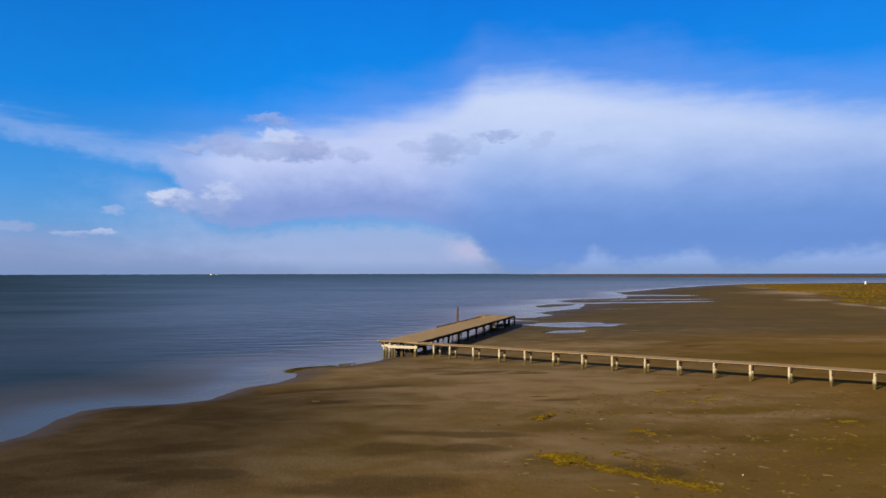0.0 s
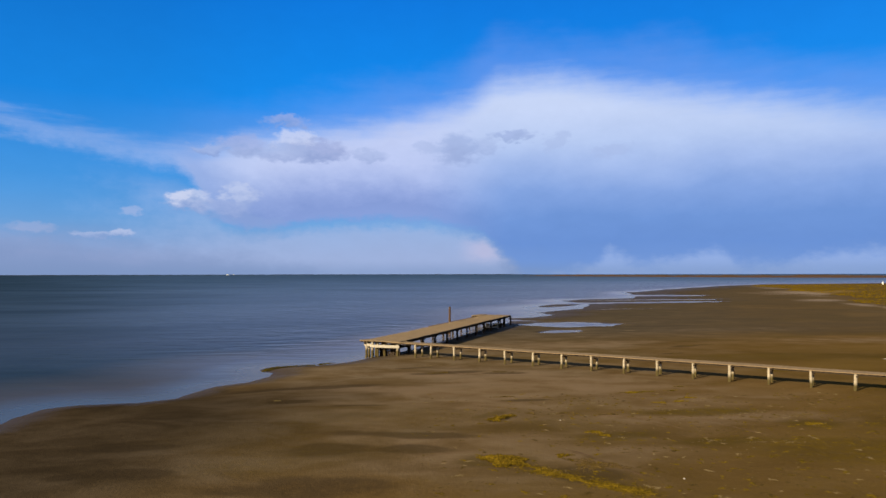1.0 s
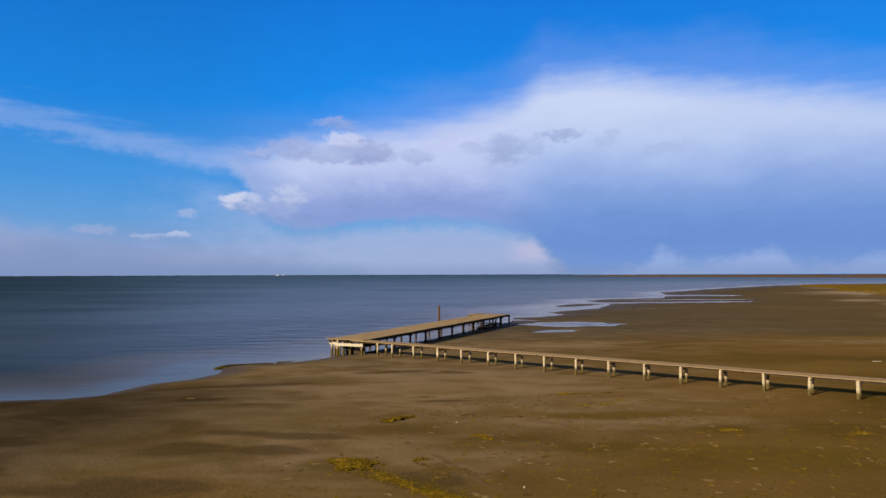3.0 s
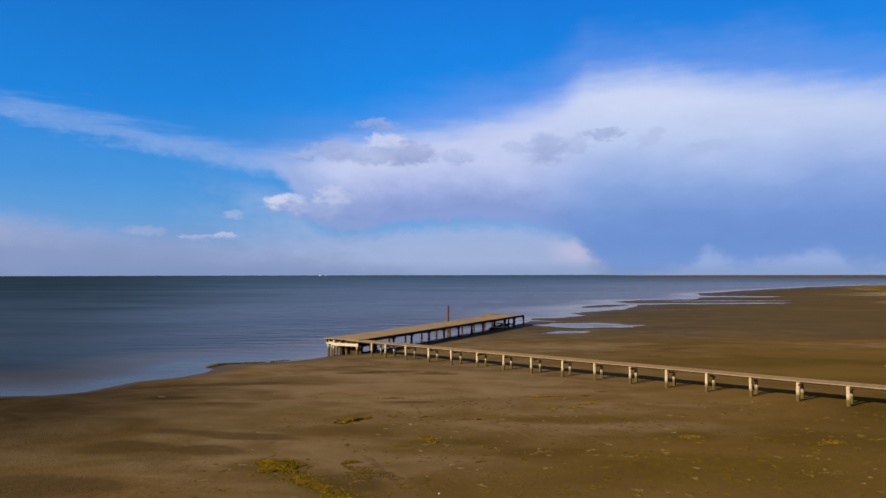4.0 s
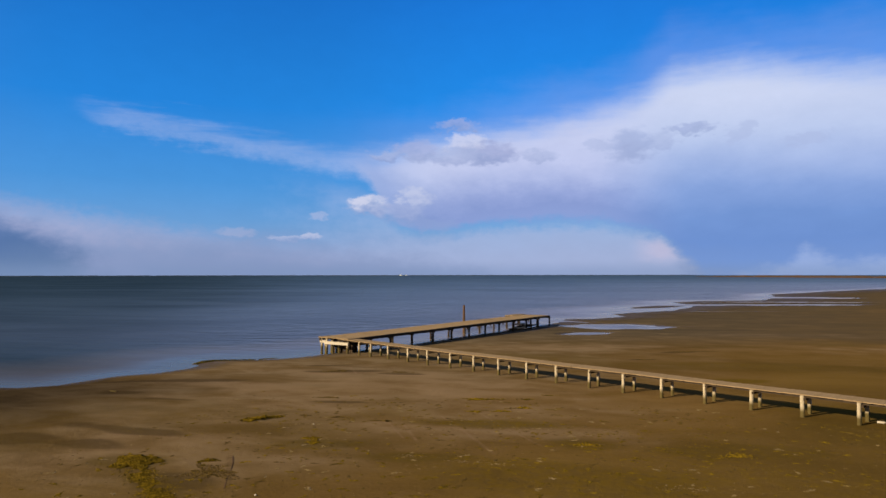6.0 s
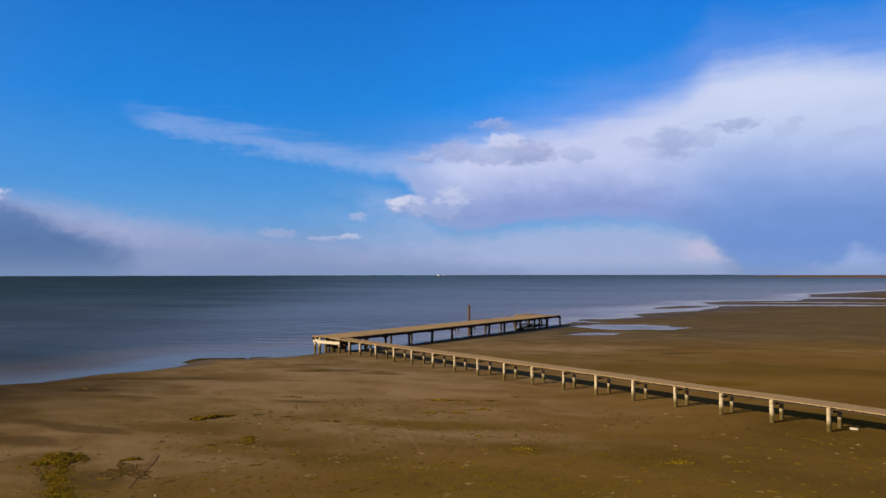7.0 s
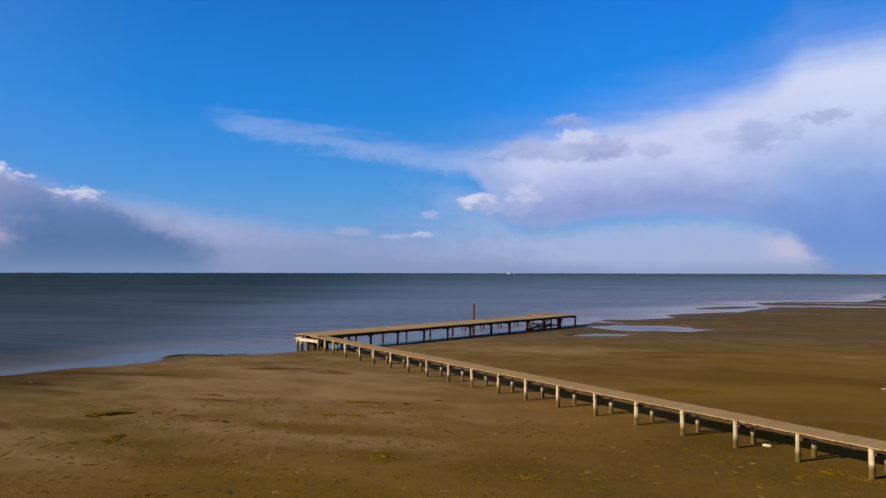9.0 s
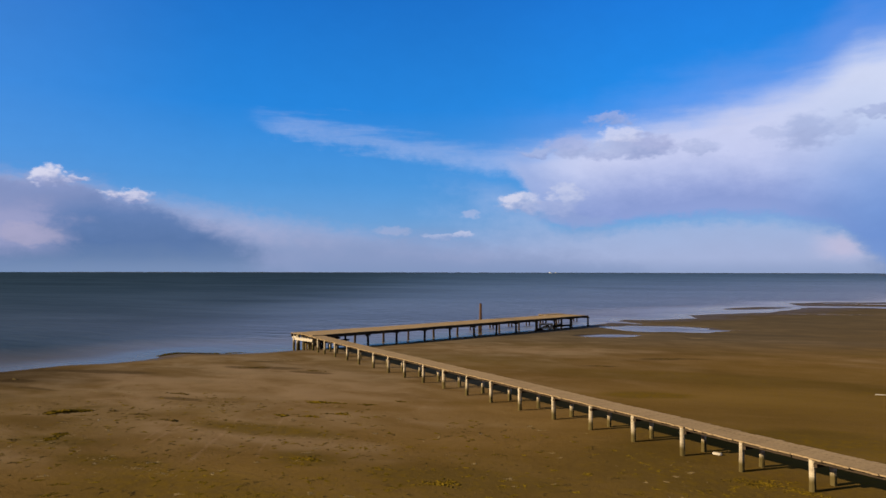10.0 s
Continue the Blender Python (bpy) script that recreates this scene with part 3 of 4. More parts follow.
def land_height(x, y):
    x, y = np.asarray(x, float), np.asarray(y, float)
    far = np.clip(np.hypot(x, y) / 100, 0.7, 6)
    far = far * (0.25 + 0.75 * np.clip((np.hypot(x, y) - 55) / 20, 0, 1))
    d = shore_distance(x, y) + far * (0.55 * fbm(x / 7, y / 7, 3, 3) + 0.9 * fbm(x / 22, y / 22, 4, 2) + 0.25 * fbm(x / 2.6, y / 2.6, 5, 2))
    for cx, cy, rx, ry, turn in BARS:
        c, s = math.cos(turn), math.sin(turn)
        q = np.hypot(((x - cx) * c + (y - cy) * s) / rx, (-(x - cx) * s + (y - cy) * c) / ry)
        d = np.maximum(d, (1 - q) * min(rx, ry))
    low = 1 - 0.55 * np.clip((y - 66) / 20, 0, 1)
    near = np.clip(-0.5731 * (x + 5.16) - 0.8195 * (y - 58.02) - 2, 0, 30)      # metres on the near side of the boardwalk
    up = 0.34 * (1 - np.exp(-np.maximum(d, 0) / 2.5)) + 0.009 * near * np.clip(d / 12, 0, 1)
    z = np.where(d > 0, up * low, np.maximum(0.055 * d, -1.4))
    z = z + np.where(d > 1, 0.03 * fbm(x / 5, y / 3.2, 8, 3) * np.clip(d / 8, 0, 1), 0)
    ragged = 0.28 * fbm(x / 3.5, y / 1.6, 11, 3)
    for cx, cy, rx, ry, turn in POOLS:
        c, s = math.cos(turn), math.sin(turn)
        q = np.hypot(((x - cx) * c + (y - cy) * s) / rx, (-(x - cx) * s + (y - cy) * c) / ry) + ragged
        z = z - np.clip(1.3 - q, 0, 1) * (0.6 if cy < 120 else 0.8)
    return z


def patches(x, y, spots, fray=0.35):
    """Soft uneven oval patches, 0 to 1."""
    total = np.zeros_like(x)
    ragged = fray * fbm(x / 1.9, y / 1.1, 13, 3)
    for cx, cy, rx, ry, turn in spots:
        c, s = math.cos(turn), math.sin(turn)
        q = np.hypot(((x - cx) * c + (y - cy) * s) / rx, (-(x - cx) * s + (y - cy) * c) / ry) + ragged
        total = np.maximum(total, np.clip(1.5 - q, 0, 1))
    return total


def sand_at(x, y):
    return float(land_height(np.array([x]), np.array([y]))[0])


def graded(lo, hi, step, out_lo, out_hi, grow):
    """Grid lines: even between lo and hi, then wider and wider out to the ends."""
    core = list(np.arange(lo, hi, step))
    for sign, end, line in ((1, out_hi, core), (-1, out_lo, core)):
        q, s = (core[-1] if sign > 0 else core[0]), step
        while (end - q) * sign > 0:
            s = s * grow
            q = q + sign * s
            core.append(q) if sign > 0 else core.insert(0, q)
    return np.array(core)


def sheet(name, xs, ys, zs, mat, attributes):
    nx, ny = len(xs), len(ys)
    X, Y = np.meshgrid(xs, ys)
    me = bpy.data.meshes.new(name)
    me.vertices.add(nx * ny)
    me.vertices.foreach_set("co", np.stack([X, Y, zs], -1).astype(np.float32).ravel())
    k = (np.arange(ny - 1)[:, None] * nx + np.arange(nx - 1)[None, :]).ravel()
    quads = np.stack([k, k + 1, k + nx + 1, k + nx], -1).astype(np.int32)
    me.loops.add(quads.size)
    me.loops.foreach_set("vertex_index", quads.ravel())
    me.polygons.add(len(quads))
    me.polygons.foreach_set("loop_start", np.arange(0, quads.size, 4, dtype=np.int32))
    me.update(calc_edges=True)
    me.shade_smooth()
    for key, values in attributes.items():
        me.attributes.new(key, "FLOAT", "POINT").data.foreach_set("value", values.astype(np.float32).ravel())
    me.materials.append(mat)
    return new(name, me)


def make_ground():
    xs = graded(-34, 46, 0.36, -5000, 5000, 1.022)
    ys = graded(14, 112, 0.36, -3000, 5000, 1.012)
    X, Y = np.meshgrid(xs, ys)
    Z = land_height(X, Y)
    d = shore_distance(X, Y)
    smooth = lambda v, a, b: np.clip((v - a) / (b - a), 0, 1) ** 2 * (3 - 2 * np.clip((v - a) / (b - a), 0, 1))
    side = X - 102 - 0.39 * (Y - 139) + 9 * fbm(X / 22, Y / 22, 22, 4)
    turf = smooth(side, 0, 5) * smooth(Y, 105, 135) * smooth(d, 3, 12)
    shell = smooth(side, -14, -3) * smooth(Y, 105, 135) * (1 - turf) * smooth(fbm(X / 18, Y / 9, 23, 3), -0.1, 0.3)
    silt = smooth(d + 9 * fbm(X / 13, Y / 8, 41, 3), 42, 6) * (1 - turf)
    # algae, with some corner vignette painted into the near belt
    algae_vignette = 0.55 * smooth(X * 0.55 - Y + 24 + 9 * fbm(X / 9, Y / 9, 31, 3), -6, 16) + 0.5 * smooth(fbm(X / 14, Y / 8, 33, 3), 0.1, 0.5) * smooth(d, 6, 16)
    # vignette over the eastern sand, painted in as extra darkening
    algae_vignette = algae_vignette + 0.5 * smooth(X + 4 * fbm(X / 9, Y / 6, 49, 3), 15, 34) * smooth(Y, 78, 50)
    algae_vignette = np.maximum(algae_vignette, 1.4 * patches(X, Y, FILM))
    shell = np.maximum(shell, patches(X / 8, Y / 8, [(x / 8, y / 8, a / 8, b / 8, c) for x, y, a, b, c in SHELLS], 0.6))
    west_dark = smooth(-X + 0.25 * (Y - 20) + 2.5 * fbm(X / 7, Y / 4, 45, 3), 9.0, 20.5) * smooth(Y, 47, 36)
    ob = sheet("ground", xs, ys, Z, SAND, {"west_dark": west_dark, "flats": smooth(d + 12 * fbm(X / 17, Y / 9, 48, 3), 78, 14) * smooth(Y, 62, 92) * (1 - turf), "dried": patches(X, Y, DRIED, 0.8), "turf": turf, "shell": shell, "algae_vignette": np.clip(algae_vignette, 0, 1), "mud": patches(X, Y, MUD, 0.6), "silt": silt, "rim": np.clip(1 - np.maximum(d, 0) / (4.5 + 0.2 * np.clip(Y - 75, 0, 150)), 0, 1)})
    tagged(ob, "brown damp tidal sand flat with algae and shallow pools", "sand", kind="structure")


def make_sea():
    xs = graded(-60, 90, 1.0, -5000, 5000, 1.03)
    ys = graded(20, 150, 1.0, -3000, 4600, 1.02)
    X, Y = np.meshgrid(xs, ys)
    deep = np.clip(-land_height(X, Y) / 0.9, 0, 1)
    ease = lambda v: np.clip(v, 0, 1) ** 2 * (3 - 2 * np.clip(v, 0, 1))
    # vignette painted into the water: it darkens out to the west, past the jetty
    west_vignette = ease(((8 - X) / np.maximum(Y + 10, 12) + 0.07 * fbm(X / 40, Y / 40, 47, 3) - 0.19) / 0.56) * (Y > -20)
    ob = sheet("water", xs, ys, np.zeros_like(X), WATER, {"west_vignette": west_vignette, "shallow": 1 - deep, "shoal": np.exp(-np.abs(shore_distance(X, Y)) / (85 + 0.3 * np.maximum(Y - 60, 0))) * np.clip((Y - 30) / 45, 0, 1)})
    tagged(ob, "slate blue shallow sea with small wind ripples", "water", kind="structure")


make_ground()
make_sea()


# ---- the boardwalk and the jetty ----
U = Vector((0.8205, -0.5717, 0)).normalized()      # along the boardwalk, towards the land
V = Vector((-U.y, U.x, 0))                         # across it, away from the near side
P0 = Vector((-5.345, 57.912, 0))                     # the near post of the first bent
STEP, WIDE = 2.508, 1.29


def bow(s):
    """The boardwalk is not quite straight."""
    return -0.1 + 0.2 * ((s - 22) / 20) ** 2 if s < 50 else 0.29


def deck_top(s):
    """Height of the boards: level over the beach, dipping towards the land."""
    return 1.555 - 0.007 * max(0.0, s - 28) + 0.012 * math.sin(s * 0.45) * math.sin(s * 0.13)



def make_boardwalk():
    turn = math.atan2(U.y, U.x)
    w = thing("boardwalk", "long narrow weathered timber boardwalk on paired round posts", "boardwalk", P0, turn)
    inv = w.matrix_world.inverted()
    first, last = -6.5, STEP * 23
    rng = random.Random(5)
    # stringers under the boards
    for across in (0.05, 1.02):
        s = first
        while s < last - 0.5:
            e = min(s + STEP * 2, last)
            bm = bmesh.new()
            box(bm, (s + 0.01, across - 0.05, -0.17), (e - 0.01, across + 0.05, -0.055), 0.008)
            for v in bm.verts:
                v.co.z += deck_top(v.co.x)
                v.co.y += bow(v.co.x)
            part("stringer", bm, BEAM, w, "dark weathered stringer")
            s = e
    # bents
    posts = [log_mesh("post", POST, 0.104, 0.090, 1.9, seed=i, lean=0.04) for i in range(6)]
    caps = []
    for i in range(3):
        bm = bmesh.new()
        box(bm, (-0.06, -0.06, -0.06), (0.06, 1.26, 0.06), 0.008)
        caps.append(mesh_of("cap", bm, BEAM))
    where = [0.0, 1.75] + [4.22 + STEP * i for i in range(22)]
    for i, s in enumerate(where):
        for across, fat in ((0.0, 1.0), (1.15, 1.0)):
            at = P0 + U * (s + rng.uniform(-0.04, 0.04)) + V * (across + bow(s) + rng.uniform(-0.05, 0.05))
            g = sand_at(at.x, at.y)
            h = deck_top(s) - 0.07 - (g - 0.35)
            m = inv @ Matrix.Translation((at.x, at.y, g - 0.35)) @ Matrix.Rotation(rng.uniform(0, 6.28), 4, "Z") @ Matrix.Rotation(rng.uniform(-0.03, 0.03), 4, "X") @ Matrix.Diagonal((fat, fat, h / 1.9, 1))
            child("post", rng.choice(posts), w, m)
        child("cap", rng.choice(caps), w, Matrix.Translation((s + 0.14, bow(s), deck_top(s) - 0.235)) @ Matrix.Rotation(rng.uniform(-0.03, 0.03), 4, "Z"))
    return w, first, last


def lay_boards(w, first, last, wide, step, lo=0.0, seed=1, sag=0.02, top=None):
    """Single cross boards, each a little askew, on shared meshes."""
    rng = random.Random(seed)
    kinds = []
    for i in range(6):
        bm = bmesh.new()
        box(bm, (-step / 2 + 0.001, 0, -0.05), (step / 2 - 0.001, wide, 0), 0.0, 0.002)
        for v in bm.verts:
            if v.co.y > wide / 2:
                v.co.y += 0.02 * (i % 3)
        kinds.append(mesh_of("plank", bm, DECK))
    n = int((last - first) / step)
    for i in range(n):
        s = first + (i + 0.5) * step
        z = (deck_top(s) if top is None else top) + rng.uniform(-0.0015, 0.0015) + sag * math.sin(s * 0.4) * math.sin(s * 0.17)
        m = Matrix.Translation((s, lo - 0.10 + (bow(s) if top is None else 0.0) + rng.uniform(-0.035, 0.035), z)) @ Matrix.Rotation(rng.uniform(-0.004, 0.004), 4, "Z") @ Matrix.Rotation(rng.uniform(-0.0015, 0.0015), 4, "Y")
        child("plank", rng.choice(kinds), w, m)


JW = Vector((0.384, 0.923, 0)).normalized()        # along the jetty head, out to sea
JX = Vector((JW.y, -JW.x, 0))                      # across it, to the landward side
J0 = Vector((-10.10, 60.63, 0))                    # its seaward near corner
J_LONG, J_WIDE, J_TOP = 43.0, 3.65, 1.615


def make_jetty():
    turn = math.atan2(JW.y, JW.x)
    w = thing("jetty_head", "broad weathered timber jetty deck on dark posts over shallow water", "jetty", J0, turn)
    inv = w.matrix_world.inverted()
    rng = random.Random(9)
    # local: x out to sea, y across towards the seaward side, so the deck lies at y from -J_WIDE to 0
    for across in (-J_WIDE + 0.06, -J_WIDE * 0.5, -0.08):
        for k in range(9):
            a, b = J_LONG * k / 9, J_LONG * (k + 1) / 9
            bm = bmesh.new()
            box(bm, (a + 0.01, across - 0.06, J_TOP - 0.31), (b - 0.01, across + 0.06, J_TOP - 0.055), 0.008)
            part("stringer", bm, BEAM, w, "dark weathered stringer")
    posts = [log_mesh("post", BEAM, 0.125, 0.105, 2.2, seed=40 + i, lean=0.05) for i in range(4)]
    pales = [log_mesh("post", POST, 0.125, 0.105, 2.2, seed=60 + i, lean=0.03) for i in range(3)]

    def stand(s, across, kinds):
        at = J0 + JW * s - JX * across
        g = sand_at(at.x, at.y)
        h = J_TOP - 0.06 - (g - 0.4)
        child("post", rng.choice(kinds), w, inv @ Matrix.Translation((at.x, at.y, g - 0.4)) @ Matrix.Rotation(rng.uniform(0, 6.28), 4, "Z") @ Matrix.Rotation(rng.uniform(-0.03, 0.03), 4, "X") @ Matrix.Diagonal((1, 1, h / 2.2, 1)))

    # near end: pale posts under a bleached beam
    for s, across in ((0.25, -0.15), (0.25, -0.75), (0.3, -J_WIDE + 0.3), (0.75, -0.2), (1.5, -0.2), (2.3, -0.18), (0.7, -1.15), (0.9, -1.75)):
        stand(s, across, pales)
    for s, across in ((1.2, -1.6), (2.9, -2.1), (2.9, -J_WIDE + 0.2), (1.4, -2.9), (1.9, -1.1), (2.0, -2.4), (3.6, -1.3), (4.3, -2.8)):
        stand(s, across, posts)
    # dark timbers slung low between the first bents
    for a, b, across, z in ((0.9, 4.6, -2.9, 0.86), (1.1, 4.2, -2.0, 1.02), (0.8, 3.4, -1.2, 0.74)):
        bm = bmesh.new()
        box(bm, (a, across - 0.07, z - 0.08), (b, across + 0.07, z + 0.08), 0.012)
        part("brace", bm, BEAM, w)
    bm = bmesh.new()
    box(bm, (3.05, -J_WIDE + 0.3, 0.80), (3.2, -0.3, 0.98), 0.012)
    part("brace", bm, BEAM, w)
    # rough dark boards added, set back under the near end, to deepen the shade
    for k in range(9):
        across = -0.95 - 0.27 * k
        at = J0 + JW * 1.15 - JX * across
        g = sand_at(at.x, at.y)
        bm = bmesh.new()
        box(bm, (1.1 + 0.02 * (k % 2), across - 0.11, g - 0.25), (1.15 + 0.02 * (k % 2), across + 0.11, J_TOP - 0.34 - 0.09 * (k % 3)), 0.012)
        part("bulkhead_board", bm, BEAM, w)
    bm = bmesh.new()
    box(bm, (0.04, -J_WIDE + 0.05, J_TOP - 0.62), (0.14, -0.6, J_TOP - 0.36), 0.008)
    part("end_beam", bm, PALE, w, "bleached pale end beam")
    bm = bmesh.new()
    box(bm, (0.16, -0.72, J_TOP - 0.52), (0.26, 0.06, J_TOP - 0.30), 0.008)
    part("end_beam", bm, PALE, w, "bleached pale end beam")
    # the other bents
    for k in range(11):
        s = 6.4 + 3.7 * k
        right = s + rng.uniform(-0.1, 0.1)
        left = s + 0.75 + rng.uniform(-0.15, 0.15)
        stand(right, -J_WIDE + 0.15, posts)
        stand(left, -0.2, posts)
        bm = bmesh.new()
        box(bm, (-0.09, -J_WIDE + 0.02, J_TOP - 0.44), (0.09, -0.06, J_TOP - 0.312), 0.01)
        for v in bm.verts:
            v.co.x += right + (left - right) * (v.co.y + J_WIDE) / J_WIDE + 0.12
        part("cap", bm, BEAM, w)
        # a short knee brace under the landward beam at most bents
        for sign in ((-1,), (), (), ())[k % 4]:
            bm = bmesh.new()
            box(bm, (-0.05, -0.05, 0.0), (0.05, 0.05, 0.27))
            bmesh.ops.transform(bm, matrix=Matrix.Translation((right + sign * 0.08, -J_WIDE + 0.13, J_TOP - 0.52)) @ Matrix.Rotation(sign * 0.95, 4, "Y"), verts=bm.verts)
            part("brace", bm, BEAM, w)
    for s in (39.5, 37.6):
        stand(s, -J_WIDE + 0.25, posts)
    # wider landing at the far end
    for k in range(6):
        bm = bmesh.new()
        box(bm, (38.8 + 0.06 * (k % 3), 0.12 + 0.22 * k, J_TOP - 0.02), (43.0 - 0.1 * (k % 2), 0.32 + 0.22 * k, J_TOP + 0.04), 0.006)
        part("landing_board", bm, DECK, w)
    for s in (39.1, 42.7):
        bm = bmesh.new()
        box(bm, (s - 0.08, -0.1, J_TOP - 0.2), (s + 0.08, 1.4, J_TOP - 0.025), 0.006)
        part("bearer", bm, BEAM, w)
        stand(s, 1.25, posts)
    return w


def make_low_walk():
    """A low landing stage that stands in the water off the seaward side of the jetty."""
    at = J0 + JW * 28 - JX * 3.4
    w = thing("landing_stage", "low dark brown timber landing stage standing in water beside the jetty", "landing stage", at, math.atan2(JW.y, JW.x))
    for lo in (0.0, 0.24, 0.48):
        for k in range(5):
            bm = bmesh.new()
            box(bm, (4.6 * k + 0.01, lo, 0.74), (4.6 * k + 4.58, lo + 0.22, 0.81), 0.012)
            part("plank", bm, POLE, w)
    posts = [log_mesh("post", BEAM, 0.10, 0.085, 1.9, seed=90 + i, lean=0.03) for i in range(3)]
    for k in range(7):
        for y in (0.08, 0.62):
            x = 0.4 + 3.7 * k
            p = at + JW * x - JX * y
            g = sand_at(p.x, p.y)
            child("post", posts[k % 3], w, Matrix.Translation((x, y, g - 0.4)) @ Matrix.Diagonal((1, 1, (0.735 - g + 0.4) / 1.9, 1)))
        bm = bmesh.new()
        box(bm, (x - 0.06, -0.04, 0.62), (x + 0.06, 0.74, 0.738), 0.008)
        part("cap", bm, BEAM, w)


walkway, W_FIRST, W_LAST = make_boardwalk()
jetty = make_jetty()
make_low_walk()


def make_pole():
    g = -0.6
    ob = new("mooring_pole", log_mesh("mooring_pole", POLE, 0.17, 0.14, 3.56 - g, sides=12, rings=8, seed=77, lean=0.05))
    ob.location = (-0.42, 85.5, g)
    tagged(ob, "tall brown round wooden mooring pole standing beside the jetty", "pole")


make_pole()


# ---- weed, shells and litter on the sand ----
OCTA = np.array([(1, 0, 0), (-1, 0, 0), (0, 1, 0), (0, -1, 0), (0, 0, 1), (0, 0, -1)], float)
FACES = np.array([(0, 2, 4), (2, 1, 4), (1, 3, 4), (3, 0, 4), (2, 0, 5), (1, 2, 5), (3, 1, 5), (0, 3, 5)])


def flakes(name, xy, size, flat, mat, seed, long=1.6, lift=0.2, base=None):
    """One mesh of many small uneven scraps lying on the ground."""
    rng = np.random.RandomState(seed)
    n = len(xy)
    size = np.broadcast_to(size, (n,)) * rng.uniform(0.55, 1.5, n)
    scale = np.stack([size * rng.uniform(0.8, long, n), size * rng.uniform(0.4, 0.9, n), size * flat * rng.uniform(0.5, 1.4, n)], -1)
    v = OCTA[None] * scale[:, None] * rng.uniform(0.7, 1.25, (n, 6, 1))
    a, tilt = rng.uniform(0, 6.283, n), rng.uniform(-0.35, 0.35, n)
    v[:, :, 2] += v[:, :, 0] * np.tan(tilt)[:, None] * 0.5
    c, s = np.cos(a)[:, None], np.sin(a)[:, None]
    x = v[:, :, 0] * c - v[:, :, 1] * s + xy[:, :1]
    y = v[:, :, 0] * s + v[:, :, 1] * c + xy[:, 1:]
    ground = land_height(xy[:, 0], xy[:, 1]) if base is None else base
    z = v[:, :, 2] + (ground + scale[:, 2] * lift)[:, None]
    me = bpy.data.meshes.new(name)
    k = np.arange(n)[:, None, None] * 6 + FACES[None]
    me.from_pydata(np.stack([x, y, z], -1).reshape(-1, 3).tolist(), [], k.reshape(-1, 3).tolist())
    me.materials.append(mat)
    return new(name, me)


def blob(cx, cy, rx, ry, turn, n, seed, power=0.6):
    """Points thick in the middle of an oval and thin at its frayed rim."""
    rng = np.random.RandomState(seed)
    r, a = rng.rand(n) ** power, rng.uniform(0, 6.283, n)
    r = r * (0.75 + 0.35 * np.sin(3 * a + seed) + 0.2 * np.sin(7 * a + 2 * seed))
    u, v = rx * r * np.cos(a), ry * r * np.sin(a)
    c, s = math.cos(turn), math.sin(turn)
    return np.stack([cx + u * c - v * s, cy + u * s + v * c], -1)


def band(points, width, n, seed):
    """Points scattered along a bent line."""
    rng = np.random.RandomState(seed)
    out = []
    lengths = [math.dist(a, b) for a, b in zip(points, points[1:])]
    for (a, b), q in zip(zip(points, points[1:]), lengths):
        m = int(n * q / sum(lengths))
        t = rng.rand(m, 1)
        out.append(np.array(a) * (1 - t) + np.array(b) * t + rng.normal(0, width, (m, 2)) * (0.4 + rng.rand(m, 1)))
    return np.concatenate(out)


def weed_heap(label, xy, size, flat, seed, mat=None, dome=0.0):
    base = None
    if dome:
        c = xy.mean(axis=0)
        base = land_height(xy[:, 0], xy[:, 1]) + dome * np.exp(-((xy - c) ** 2).sum(axis=1) / 0.45) * np.random.RandomState(seed).rand(len(xy))
    ob = flakes("seaweed_heap", xy, size, flat, mat or WEED, seed, 1.9, 0.35, base)
    return tagged(ob, label, "seaweed", kind="stuff")


